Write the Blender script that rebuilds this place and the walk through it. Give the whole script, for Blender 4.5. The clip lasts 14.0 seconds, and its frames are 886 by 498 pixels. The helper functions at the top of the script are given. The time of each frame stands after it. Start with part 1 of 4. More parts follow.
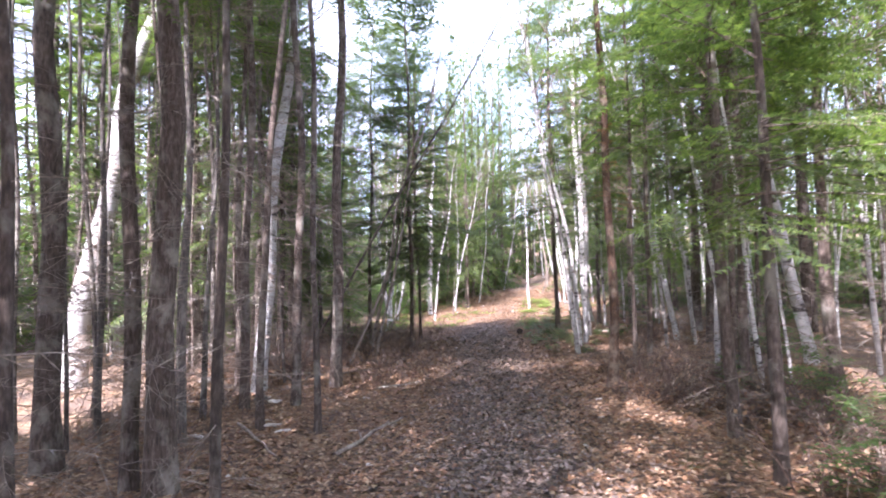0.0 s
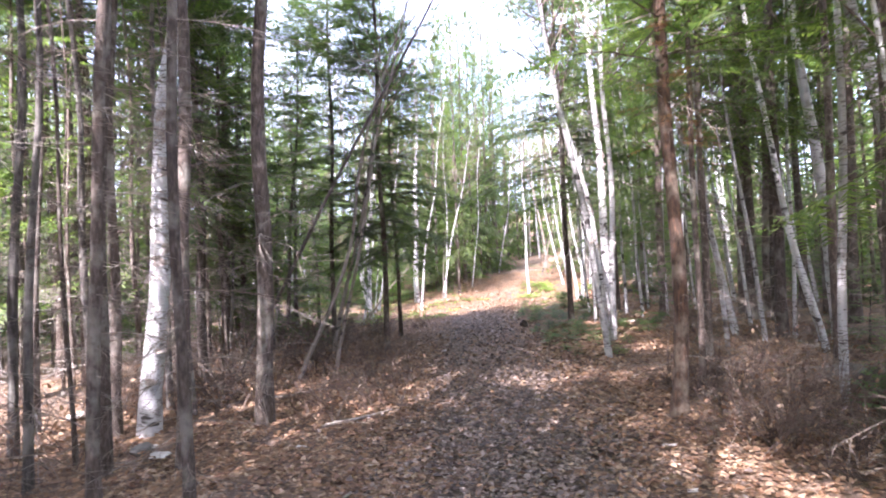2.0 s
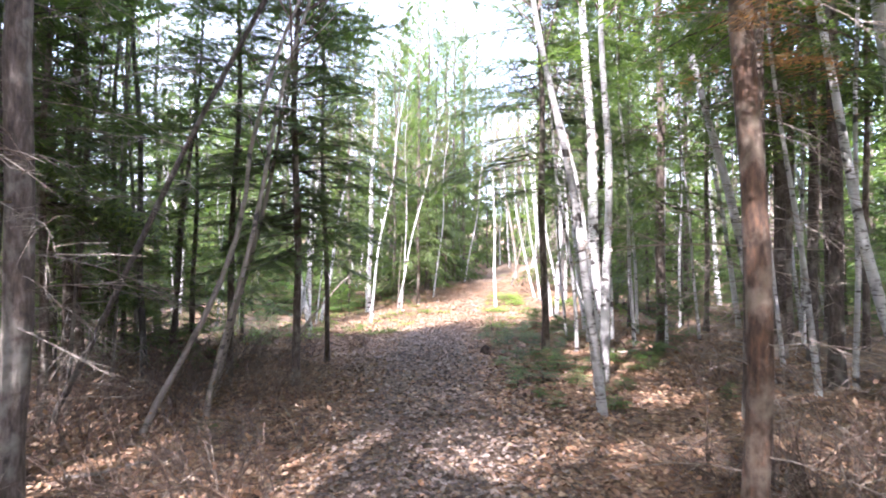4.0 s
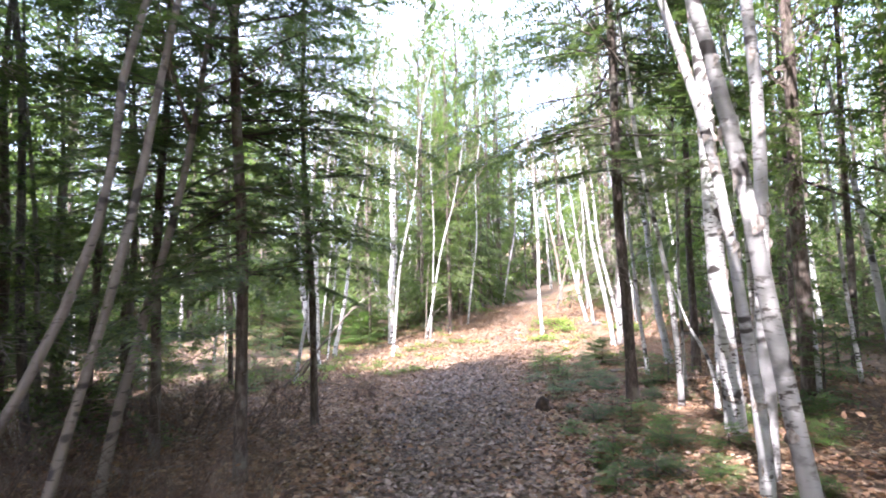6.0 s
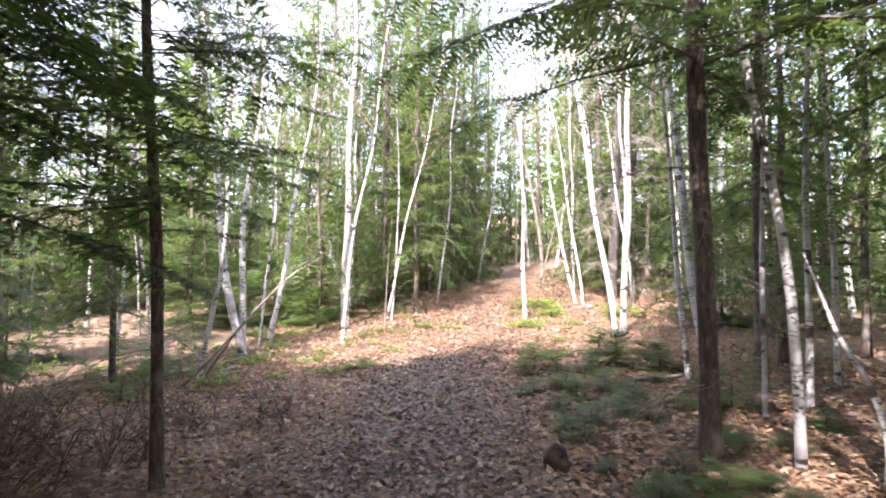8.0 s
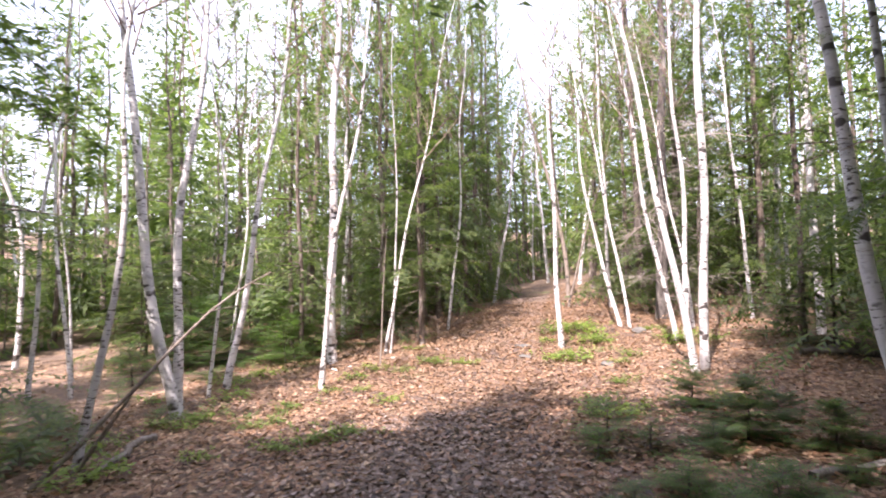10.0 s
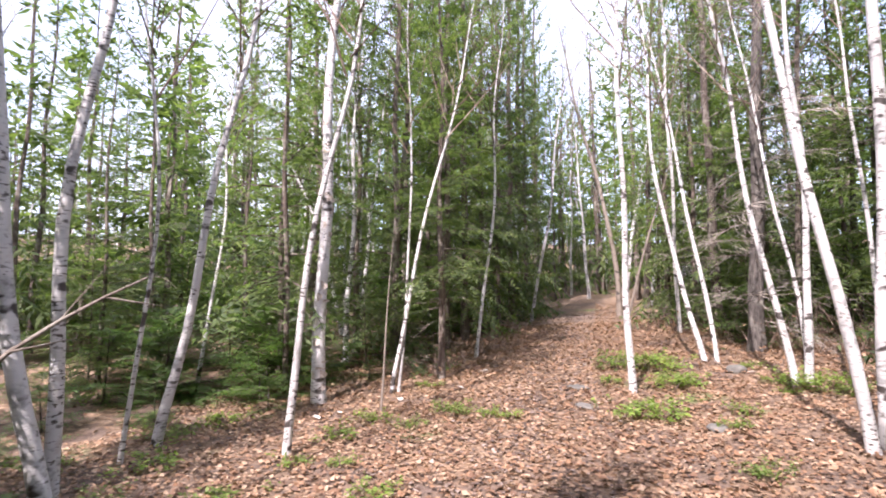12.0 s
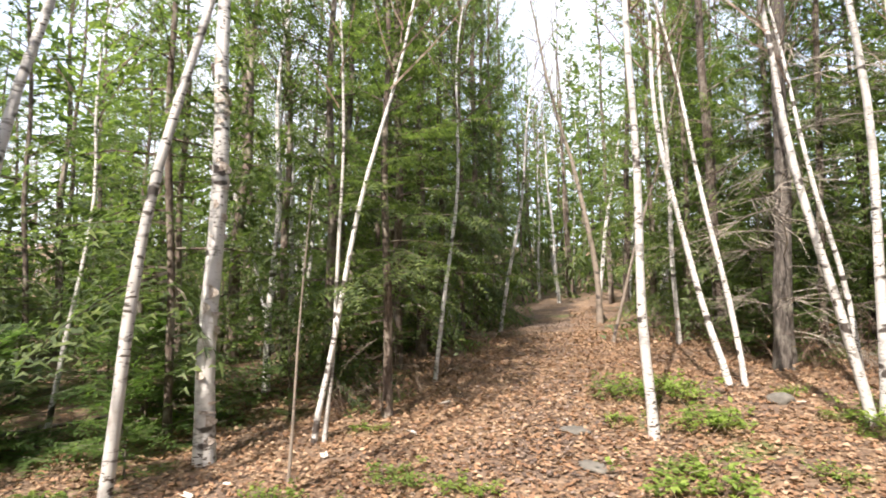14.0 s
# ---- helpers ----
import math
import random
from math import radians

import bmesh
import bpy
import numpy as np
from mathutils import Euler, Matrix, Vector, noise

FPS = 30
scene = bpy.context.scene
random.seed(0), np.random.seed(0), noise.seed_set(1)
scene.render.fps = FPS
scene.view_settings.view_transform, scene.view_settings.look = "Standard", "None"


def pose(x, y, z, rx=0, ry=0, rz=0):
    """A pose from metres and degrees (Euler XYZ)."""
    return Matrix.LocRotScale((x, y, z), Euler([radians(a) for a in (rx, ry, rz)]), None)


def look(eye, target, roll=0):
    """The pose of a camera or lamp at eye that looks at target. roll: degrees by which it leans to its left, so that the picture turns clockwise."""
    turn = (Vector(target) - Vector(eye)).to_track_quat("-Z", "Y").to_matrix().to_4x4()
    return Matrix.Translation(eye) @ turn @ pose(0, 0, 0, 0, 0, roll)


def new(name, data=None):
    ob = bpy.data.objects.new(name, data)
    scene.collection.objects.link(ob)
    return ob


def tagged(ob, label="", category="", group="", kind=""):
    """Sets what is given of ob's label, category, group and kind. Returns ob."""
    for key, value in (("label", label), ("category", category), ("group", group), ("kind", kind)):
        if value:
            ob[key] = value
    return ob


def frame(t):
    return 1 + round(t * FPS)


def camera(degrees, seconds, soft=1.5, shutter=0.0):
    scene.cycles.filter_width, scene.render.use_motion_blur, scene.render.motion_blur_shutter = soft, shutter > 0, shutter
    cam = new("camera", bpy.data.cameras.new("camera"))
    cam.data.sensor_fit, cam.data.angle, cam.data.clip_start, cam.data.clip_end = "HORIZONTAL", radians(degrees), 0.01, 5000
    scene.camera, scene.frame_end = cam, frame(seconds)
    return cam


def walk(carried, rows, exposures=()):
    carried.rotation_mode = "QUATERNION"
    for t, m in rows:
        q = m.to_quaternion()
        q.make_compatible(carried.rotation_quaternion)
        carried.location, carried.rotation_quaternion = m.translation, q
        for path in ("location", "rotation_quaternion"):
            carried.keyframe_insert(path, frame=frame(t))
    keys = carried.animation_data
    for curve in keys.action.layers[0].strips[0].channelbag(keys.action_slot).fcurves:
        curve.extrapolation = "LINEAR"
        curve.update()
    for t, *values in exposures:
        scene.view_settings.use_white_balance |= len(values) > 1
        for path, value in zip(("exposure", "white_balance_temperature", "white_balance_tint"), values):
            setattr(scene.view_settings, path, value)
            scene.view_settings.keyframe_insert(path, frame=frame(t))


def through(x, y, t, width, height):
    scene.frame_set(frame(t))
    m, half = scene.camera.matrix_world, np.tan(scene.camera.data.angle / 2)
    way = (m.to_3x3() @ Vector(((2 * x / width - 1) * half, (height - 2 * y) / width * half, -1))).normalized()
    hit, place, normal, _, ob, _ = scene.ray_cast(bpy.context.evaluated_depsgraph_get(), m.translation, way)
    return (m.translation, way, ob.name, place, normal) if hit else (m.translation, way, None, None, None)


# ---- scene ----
cam = camera(75.5, 14.0, 1.9, 0.25)
METRES, EYE, TILT, LEAN, TURN = 16.5, 1.48, 3.0, 0.5, 0.0
ROWS = [
    (0.0, 0.0, 0.0, 0.0, 0.0, 0.0, -0.0),
    (0.5, -0.0005, 0.0378, -0.0007, 1.18, -1.77, 2.05),
    (1.0, -0.0047, 0.0794, -0.0044, -3.88, -1.6, -0.84),
    (1.5, 0.004, 0.1172, -0.008, -4.18, 0.48, -0.95),
    (2.0, 0.0083, 0.154, -0.0104, -0.89, -1.62, 1.32),
    (2.5, 0.0153, 0.1878, -0.0116, -4.6, -3.75, -1.46),
    (5.0, 0.038, 0.359, -0.0229, -0.51, 0.44, -0.19),
    (5.5, 0.0381, 0.3961, -0.0278, 3.75, -1.12, 1.36),
    (6.0, 0.0442, 0.4346, -0.0284, -0.27, 1.4, 0.57),
    (6.5, 0.0458, 0.4701, -0.0315, 1.72, -0.13, 3.7),
    (7.0, 0.0476, 0.5066, -0.0307, -4.5, -1.39, -2.48),
    (9.5, 0.0591, 0.688, -0.0498, -0.23, 0.64, 1.75),
    (10.0, 0.0602, 0.726, -0.0491, -2.05, 1.1, 0.49),
    (10.5, 0.064, 0.7625, -0.0483, -4.11, 1.0, 0.72),
    (11.0, 0.0614, 0.7996, -0.0495, 2.53, 3.65, -0.2),
    (11.5, 0.064, 0.8359, -0.0514, -1.93, 3.92, 0.71),
    (12.0, 0.0661, 0.8685, -0.0522, 0.84, 2.31, -0.59),
    (12.5, 0.067, 0.9016, -0.0519, -3.13, 2.83, 0.68),
    (13.0, 0.0689, 0.9313, -0.0527, 3.27, 2.46, -0.96),
    (13.5, 0.0705, 0.9632, -0.0535, -0.16, 3.57, -1.37),
    (14.0, 0.0739, 0.9889, -0.0548, -2.96, 2.75, -0.21),
]
walk(cam, [(t, pose(0, 0, EYE, TILT, LEAN, TURN) @ pose(METRES * x, METRES * y, METRES * z, 90 + pitch, roll, yaw)) for t, x, y, z, yaw, pitch, roll in ROWS],
     [(0.0, 3.1, 5700, 29), (2.5, 3.45, 5750, 28), (5.0, 3.5, 5700, 23), (7.0, 3.25, 5900, 24), (9.5, 2.65, 6350, 29), (12.5, 2.05, 6100, 26), (14.0, 2.0, 6750, 15)])

# ---- daylight ----
SUN_FROM = Vector((-0.47, -0.88, 1.15)).normalized()
world = bpy.data.worlds.new("sky")
scene.world = world
world.use_nodes = True
wn = world.node_tree.nodes
sky = wn.new("ShaderNodeTexSky")
sky.sky_type = "NISHITA"
sky.sun_disc = False
sky.sun_elevation = math.asin(SUN_FROM.z)
sky.sun_rotation = math.atan2(SUN_FROM.x, SUN_FROM.y)
sky.air_density, sky.dust_density, sky.ozone_density = 1.0, 3.0, 1.0
wn["Background"].inputs["Strength"].default_value = 0.15
veil, veil_at, veil_mix = wn.new("ShaderNodeTexNoise"), wn.new("ShaderNodeTexCoord"), wn.new("ShaderNodeMix")   # thin white cloud over the whole sky
veil.inputs["Scale"].default_value, veil.inputs["Detail"].default_value = 2.6, 6
amount = wn.new("ShaderNodeMapRange")
amount.inputs["From Min"].default_value, amount.inputs["From Max"].default_value = 0.35, 0.62
amount.inputs["To Min"].default_value, amount.inputs["To Max"].default_value = 0.35, 0.95
veil_mix.data_type = "RGBA"
veil_mix.inputs[7].default_value = (2.75, 2.95, 3.25, 1)
world.node_tree.links.new(veil_at.outputs["Generated"], veil.inputs["Vector"])
world.node_tree.links.new(veil.outputs["Fac"], amount.inputs["Value"])
world.node_tree.links.new(amount.outputs[0], veil_mix.inputs[0])
world.node_tree.links.new(sky.outputs[0], veil_mix.inputs[6])
world.node_tree.links.new(veil_mix.outputs[2], wn["Background"].inputs["Color"])
sun = new("sun", bpy.data.lights.new("sun", "SUN"))
sun.data.energy, sun.data.angle, sun.data.color = 3.1, radians(0.53), (1.0, 0.94, 0.84)
sun.matrix_basis = look(SUN_FROM * 60, (0, 0, 0))


# ---- materials ----
def nodes_of(name):
    m = bpy.data.materials.new(name)
    m.use_nodes = True
    return m, m.node_tree.nodes, m.node_tree.links, m.node_tree.nodes["Principled BSDF"]


def ramp(nd, lk, src, stops):
    r = nd.new("ShaderNodeValToRGB")
    e = r.color_ramp.elements
    while len(e) < len(stops):
        e.new(0.5)
    for k, (pos, col) in zip(e, stops):
        k.position, k.color = pos, (*col, 1)
    lk.new(src, r.inputs[0])
    return r.outputs[0]


def noise_tex(nd, lk, scale, detail=4, vec=None, rough=0.6):
    n = nd.new("ShaderNodeTexNoise")
    n.inputs["Scale"].default_value, n.inputs["Detail"].default_value, n.inputs["Roughness"].default_value = scale, detail, rough
    if vec is not None:
        lk.new(vec, n.inputs["Vector"])
    return n.outputs["Fac"]


def mixed(nd, lk, fac, a, b, mode="MIX"):
    m = nd.new("ShaderNodeMix")
    m.data_type, m.blend_type = "RGBA", mode
    for sock, v in ((m.inputs[0], fac), (m.inputs[6], a), (m.inputs[7], b)):
        if hasattr(v, "links"):
            lk.new(v, sock)
        elif isinstance(v, tuple):
            sock.default_value = (*v, 1)
        else:
            sock.default_value = v
    return m.outputs[2]


def bumped(nd, lk, bsdf, height, strength=0.5, dist=0.01):
    b = nd.new("ShaderNodeBump")
    b.inputs["Strength"].default_value, b.inputs["Distance"].default_value = strength, dist
    lk.new(height, b.inputs["Height"])
    lk.new(b.outputs[0], bsdf.inputs["Normal"])


def stretched(nd, lk, scale):
    """Object coordinates, shifted by the object's own random number and stretched."""
    tc, oi, mp = nd.new("ShaderNodeTexCoord"), nd.new("ShaderNodeObjectInfo"), nd.new("ShaderNodeMapping")
    mul = nd.new("ShaderNodeMath")
    mul.operation, mul.inputs[1].default_value = "MULTIPLY", 37.0
    lk.new(oi.outputs["Random"], mul.inputs[0])
    lk.new(tc.outputs["Object"], mp.inputs["Vector"])
    lk.new(mul.outputs[0], mp.inputs["Location"])
    mp.inputs["Scale"].default_value = scale
    return mp.outputs[0], oi.outputs["Random"]


def birch_bark(name, white, grey, tan, marks):
    m, nd, lk, bs = nodes_of(name)
    v1, rnd = stretched(nd, lk, (20, 20, 62))
    v2, _ = stretched(nd, lk, (5, 5, 7))
    base = ramp(nd, lk, noise_tex(nd, lk, 1.0, 5, v2), [(0.32, grey), (0.47, white), (0.62, white), (0.78, tan)])
    lent = noise_tex(nd, lk, 0.9, 3, v1, 0.5)
    fac = ramp(nd, lk, lent, [(marks, (1, 1, 1)), (marks + 0.05, (0, 0, 0))])
    v3, _ = stretched(nd, lk, (7, 7, 14))
    scar = ramp(nd, lk, noise_tex(nd, lk, 0.55, 2, v3), [(0.61, (0, 0, 0)), (0.66, (1, 1, 1))])
    v4, _ = stretched(nd, lk, (3, 3, 4))
    cluster = ramp(nd, lk, noise_tex(nd, lk, 1.0, 3, v4), [(0.42, (0.05, 0.05, 0.05)), (0.58, (1, 1, 1))])
    fac = mixed(nd, lk, 1.0, fac, cluster, "MULTIPLY")
    c = mixed(nd, lk, fac, base, (0.07, 0.055, 0.045))
    c = mixed(nd, lk, scar, c, (0.05, 0.04, 0.035))
    tint = ramp(nd, lk, rnd, [(0.0, (0.80, 0.79, 0.78)), (1.0, (1, 1, 1))])
    lk.new(mixed(nd, lk, 1.0, c, tint, "MULTIPLY"), bs.inputs["Base Color"])
    bs.inputs["Roughness"].default_value = 0.62
    bumped(nd, lk, bs, lent, 0.4, 0.006)
    return m


def rough_bark(name, dark, mid, light, scale=(45, 45, 12)):
    m, nd, lk, bs = nodes_of(name)
    v, rnd = stretched(nd, lk, scale)
    n = noise_tex(nd, lk, 1.0, 6, v, 0.65)
    v2, _ = stretched(nd, lk, (4, 4, 3))
    lichen = ramp(nd, lk, noise_tex(nd, lk, 1.3, 5, v2), [(0.52, (0, 0, 0)), (0.66, (1, 1, 1))])
    c = ramp(nd, lk, n, [(0.3, dark), (0.5, mid), (0.72, light)])
    c = mixed(nd, lk, lichen, c, tuple(0.5 * (a + b) for a, b in zip(light, (0.30, 0.30, 0.26))))
    tint = ramp(nd, lk, rnd, [(0.0, (0.7, 0.68, 0.66)), (1.0, (1.15, 1.1, 1.05))])
    lk.new(mixed(nd, lk, 1.0, c, tint, "MULTIPLY"), bs.inputs["Base Color"])
    bs.inputs["Roughness"].default_value = 0.9
    bumped(nd, lk, bs, n, 0.9, 0.012)
    return m


def foliage(name, cols, through=0.35, by_object=0.25, rough=0.55):
    """Needles or leaves: colour by single piece and by tree, partly lit through."""
    m, nd, lk, bs = nodes_of(name)
    geo, oi = nd.new("ShaderNodeNewGeometry"), nd.new("ShaderNodeObjectInfo")
    n = len(cols) - 1
    c = ramp(nd, lk, geo.outputs["Random Per Island"], [(i / n, k) for i, k in enumerate(cols)])
    t = ramp(nd, lk, oi.outputs["Random"], [(0.0, (1 - by_object,) * 3), (1.0, (1 + by_object, 1 + by_object, 1 - by_object * 0.3))])
    c = mixed(nd, lk, 1.0, c, t, "MULTIPLY")
    lk.new(c, bs.inputs["Base Color"])
    bs.inputs["Roughness"].default_value = rough
    tr, mx, out = nd.new("ShaderNodeBsdfTranslucent"), nd.new("ShaderNodeMixShader"), nd["Material Output"]
    warm = mixed(nd, lk, 1.0, c, (1.4, 1.6, 0.9), "MULTIPLY")
    lk.new(warm, tr.inputs["Color"])
    mx.inputs[0].default_value = through
    lk.new(bs.outputs[0], mx.inputs[1])
    lk.new(tr.outputs[0], mx.inputs[2])
    lk.new(mx.outputs[0], out.inputs["Surface"])
    return m


def litter_ground():
    """Forest floor under the loose leaves: matted brown leaf litter with soil and moss."""
    m, nd, lk, bs = nodes_of("matted_leaf_litter")
    tc = nd.new("ShaderNodeTexCoord")
    vec = tc.outputs["Object"]
    vo = nd.new("ShaderNodeTexVoronoi")
    vo.inputs["Scale"].default_value = 17
    vo.inputs["Randomness"].default_value = 1
    lk.new(vec, vo.inputs["Vector"])
    sep = nd.new("ShaderNodeSeparateColor")
    lk.new(vo.outputs["Color"], sep.inputs[0])
    leaf = ramp(nd, lk, sep.outputs[0], [(0.0, (0.095, 0.060, 0.040)), (0.35, (0.165, 0.106, 0.066)), (0.7, (0.24, 0.150, 0.087)), (1.0, (0.33, 0.23, 0.150))])
    soil = ramp(nd, lk, noise_tex(nd, lk, 30, 6, vec), [(0.3, (0.080, 0.054, 0.040)), (0.7, (0.165, 0.112, 0.080))])
    c = mixed(nd, lk, ramp(nd, lk, noise_tex(nd, lk, 1.3, 6, vec), [(0.42, (0, 0, 0)), (0.6, (1, 1, 1))]), leaf, soil)
    moss = ramp(nd, lk, noise_tex(nd, lk, 0.7, 7, vec), [(0.62, (0, 0, 0)), (0.70, (1, 1, 1))])
    c = mixed(nd, lk, moss, c, (0.10, 0.115, 0.035))
    lk.new(c, bs.inputs["Base Color"])
    bs.inputs["Roughness"].default_value = 0.92
    h = noise_tex(nd, lk, 22, 6, vec)
    bumped(nd, lk, bs, h, 1.0, 0.03)
    return m


def plain(name, a, b, scale=8, rough=0.8, bump=0.3):
    m, nd, lk, bs = nodes_of(name)
    v, _ = stretched(nd, lk, (1, 1, 1))
    n = noise_tex(nd, lk, scale, 6, v)
    lk.new(ramp(nd, lk, n, [(0.3, a), (0.7, b)]), bs.inputs["Base Color"])
    bs.inputs["Roughness"].default_value = rough
    bumped(nd, lk, bs, n, bump, 0.01)
    return m


white_bark = birch_bark("white_birch_bark", (0.53, 0.515, 0.50), (0.24, 0.235, 0.23), (0.40, 0.335, 0.29), 0.395)
# greyish bark, its colours also darkened to stand in for shade on trunks
grey_shaded_bark = birch_bark("grey_shaded_birch_bark", (0.40, 0.385, 0.37), (0.20, 0.19, 0.185), (0.34, 0.29, 0.25), 0.40)
young_bark = birch_bark("young_birch_bark", (0.24, 0.20, 0.165), (0.12, 0.095, 0.075), (0.30, 0.235, 0.18), 0.36)
curl_bark = plain("peeling_bark", (0.12, 0.08, 0.06), (0.58, 0.52, 0.46), 40, 0.7)
fir_bark = rough_bark("fir_bark", (0.034, 0.026, 0.022), (0.092, 0.070, 0.058), (0.20, 0.165, 0.142))
snag_bark = rough_bark("weathered_spruce_bark", (0.035, 0.031, 0.029), (0.10, 0.088, 0.08), (0.21, 0.19, 0.175), (60, 60, 9))
red_bark = rough_bark("rusty_dead_bark", (0.035, 0.022, 0.016), (0.095, 0.058, 0.040), (0.22, 0.12, 0.07))
twig_wood = rough_bark("dead_twig_wood", (0.09, 0.072, 0.06), (0.22, 0.18, 0.15), (0.38, 0.33, 0.285), (30, 30, 30))
grey_wood = rough_bark("grey_dead_wood", (0.13, 0.115, 0.10), (0.25, 0.225, 0.20), (0.40, 0.365, 0.33), (30, 30, 30))
birch_twig = rough_bark("birch_twig_bark", (0.06, 0.04, 0.03), (0.13, 0.09, 0.07), (0.24, 0.18, 0.14), (30, 30, 30))
needles = foliage("fir_needles", [(0.055, 0.082, 0.042), (0.080, 0.115, 0.050), (0.110, 0.148, 0.056), (0.155, 0.192, 0.072)], 0.50)
young_needles = foliage("young_fir_needles", [(0.056, 0.098, 0.040), (0.088, 0.145, 0.050), (0.130, 0.190, 0.064)], 0.45)
rust_needles = foliage("rusty_dead_needles", [(0.20, 0.085, 0.045), (0.30, 0.14, 0.075), (0.36, 0.19, 0.11)], 0.25)
birch_leaves = foliage("young_birch_leaves", [(0.10, 0.17, 0.035), (0.16, 0.25, 0.05), (0.22, 0.31, 0.075)], 0.45)
shrub_leaves = foliage("shrub_leaves", [(0.10, 0.155, 0.040), (0.155, 0.22, 0.054), (0.21, 0.27, 0.080)], 0.45)
dry_leaves = foliage("dry_fallen_leaves", [(0.085, 0.046, 0.028), (0.17, 0.090, 0.050), (0.25, 0.135, 0.072), (0.29, 0.18, 0.11), (0.40, 0.285, 0.19)], 0.10, 0.0, 0.7)
trodden_leaves = foliage("trodden_fallen_leaves", [(0.045, 0.032, 0.026), (0.095, 0.066, 0.052), (0.155, 0.110, 0.086), (0.22, 0.162, 0.13), (0.33, 0.26, 0.22)], 0.08, 0.0, 0.7)
floor_mat = litter_ground()
stone_mat = plain("grey_field_stone", (0.07, 0.066, 0.058), (0.17, 0.155, 0.135), 9, 0.85, 0.6)
scrap_mat = plain("pale_birch_scrap", (0.42, 0.36, 0.30), (0.70, 0.66, 0.61), 12, 0.6)
stump_mat = plain("dark_rotten_wood", (0.025, 0.018, 0.014), (0.09, 0.06, 0.045), 14, 0.95, 0.9)


# ---- ground shape ----
def smooth(a, b, v):
    u = min(1.0, max(0.0, (v - a) / (b - a)))
    return u * u * (3 - 2 * u)


def ground_z(x, y):
    z = 0.20 * smooth(5, 11, y) - 0.12 * smooth(12, 17, y) + 0.15 * smooth(17, 22, y) + 0.58 * smooth(20, 29, y) + 0.6 * smooth(28, 42, y)
    z += 7.0 * smooth(20, 75, math.hypot(x - 3, y - 16))
    return z + (0.03 + 0.02 * smooth(8, 14, y)) * max(-6, min(6, x - 0.6))


def path_x(y):
    return 0.35 + 0.045 * y if y < 17 else 1.115 + 0.255 * (y - 17) if y < 36 else 5.96 + 0.9 * (y - 36)


def lumps(x, y):
    away = min(1.0, max(0.0, abs(x - path_x(y)) - 0.9))
    return 0.02 * noise.noise((x * 1.7, y * 1.7, 0)) + away * (0.07 * noise.noise((x * 0.55, y * 0.55, 4)) + 0.035 * noise.noise((x * 2.2, y * 2.2, 9)))


def floor_z(x, y):
    return ground_z(x, y) + lumps(x, y)


# ---- mesh helpers ----
def mesh_of(name, verts, faces, mats, slots=None, soft=False):
    me = bpy.data.meshes.new(name)
    me.from_pydata([tuple(v) for v in verts], [], faces)
    for m in mats:
        me.materials.append(m)
    if slots is not None:
        me.polygons.foreach_set("material_index", slots)
    if soft:
        me.polygons.foreach_set("use_smooth", [True] * len(faces))
    me.update()
    return me


def part(name, mesh, parent, label=""):
    ob = new(name, mesh)
    ob.parent = parent
    return tagged(ob, label)


def tube(verts, faces, pts, radii, sides=5):
    """A tapered round stem through pts, closed at its end."""
    start, last = len(verts), len(pts) - 1
    up = Vector((0.31, 0.17, 0.93))
    for i, p in enumerate(pts):
        d = (Vector(pts[min(i + 1, last)]) - Vector(pts[max(i - 1, 0)])).normalized()
        a = d.cross(up if abs(d.dot(up)) < 0.95 else Vector((1, 0, 0))).normalized()
        b = d.cross(a)
        for k in range(sides):
            w = 2 * math.pi * k / sides
            verts.append(Vector(p) + radii[i] * (a * math.cos(w) + b * math.sin(w)))
    for i in range(last):
        for k in range(sides):
            p, q = start + i * sides + k, start + i * sides + (k + 1) % sides
            faces.append((p, q, q + sides, p + sides))
    faces.append(tuple(start + last * sides + k for k in range(sides)))


def bend_at(lean, curve, top, h):
    """How far a leaning stem has moved sideways at the height h: bowed up to top, straight beyond."""
    k = min(h, top)
    return tuple(a * h + c * (k * k + (2 * k * (h - k) if h > k else 0) * 0.6) for a, c in zip(lean, curve))


def sway(r, z, ph):
    """The small crooks of a stem at the height z."""
    w = (0.18 * r + 0.006 * min(z, 3)) * min(1, z)
    return w * math.sin(z * 1.9 + ph), w * math.cos(z * 1.5 + ph)


def trunk_mesh(name, mat, r, h, lean, curve, top, seed, sides=9, flare=1.35, crook=1.0):
    rnd = random.Random(seed)
    verts, faces, pts, radii = [], [], [], []
    n = 16
    ph = rnd.uniform(0, 6)
    for i in range(n + 1):
        z = h * (i / n) ** 1.15
        ox, oy = bend_at(lean, curve, top, z)
        wx, wy = (crook * w for w in sway(r, z, ph))
        pts.append((ox + wx, oy + wy, z - (0.12 if i == 0 else 0)))
        radii.append(r * (1 - 0.86 * (z / h) ** 1.1) * (1 + rnd.uniform(-0.06, 0.06)) * (flare if i == 0 else 1 + (flare - 1) * math.exp(-z / 0.12)))
    tube(verts, faces, pts, radii, sides)
    return mesh_of(name, verts, faces, [mat], soft=True)


CHANCE = random.Random(9)


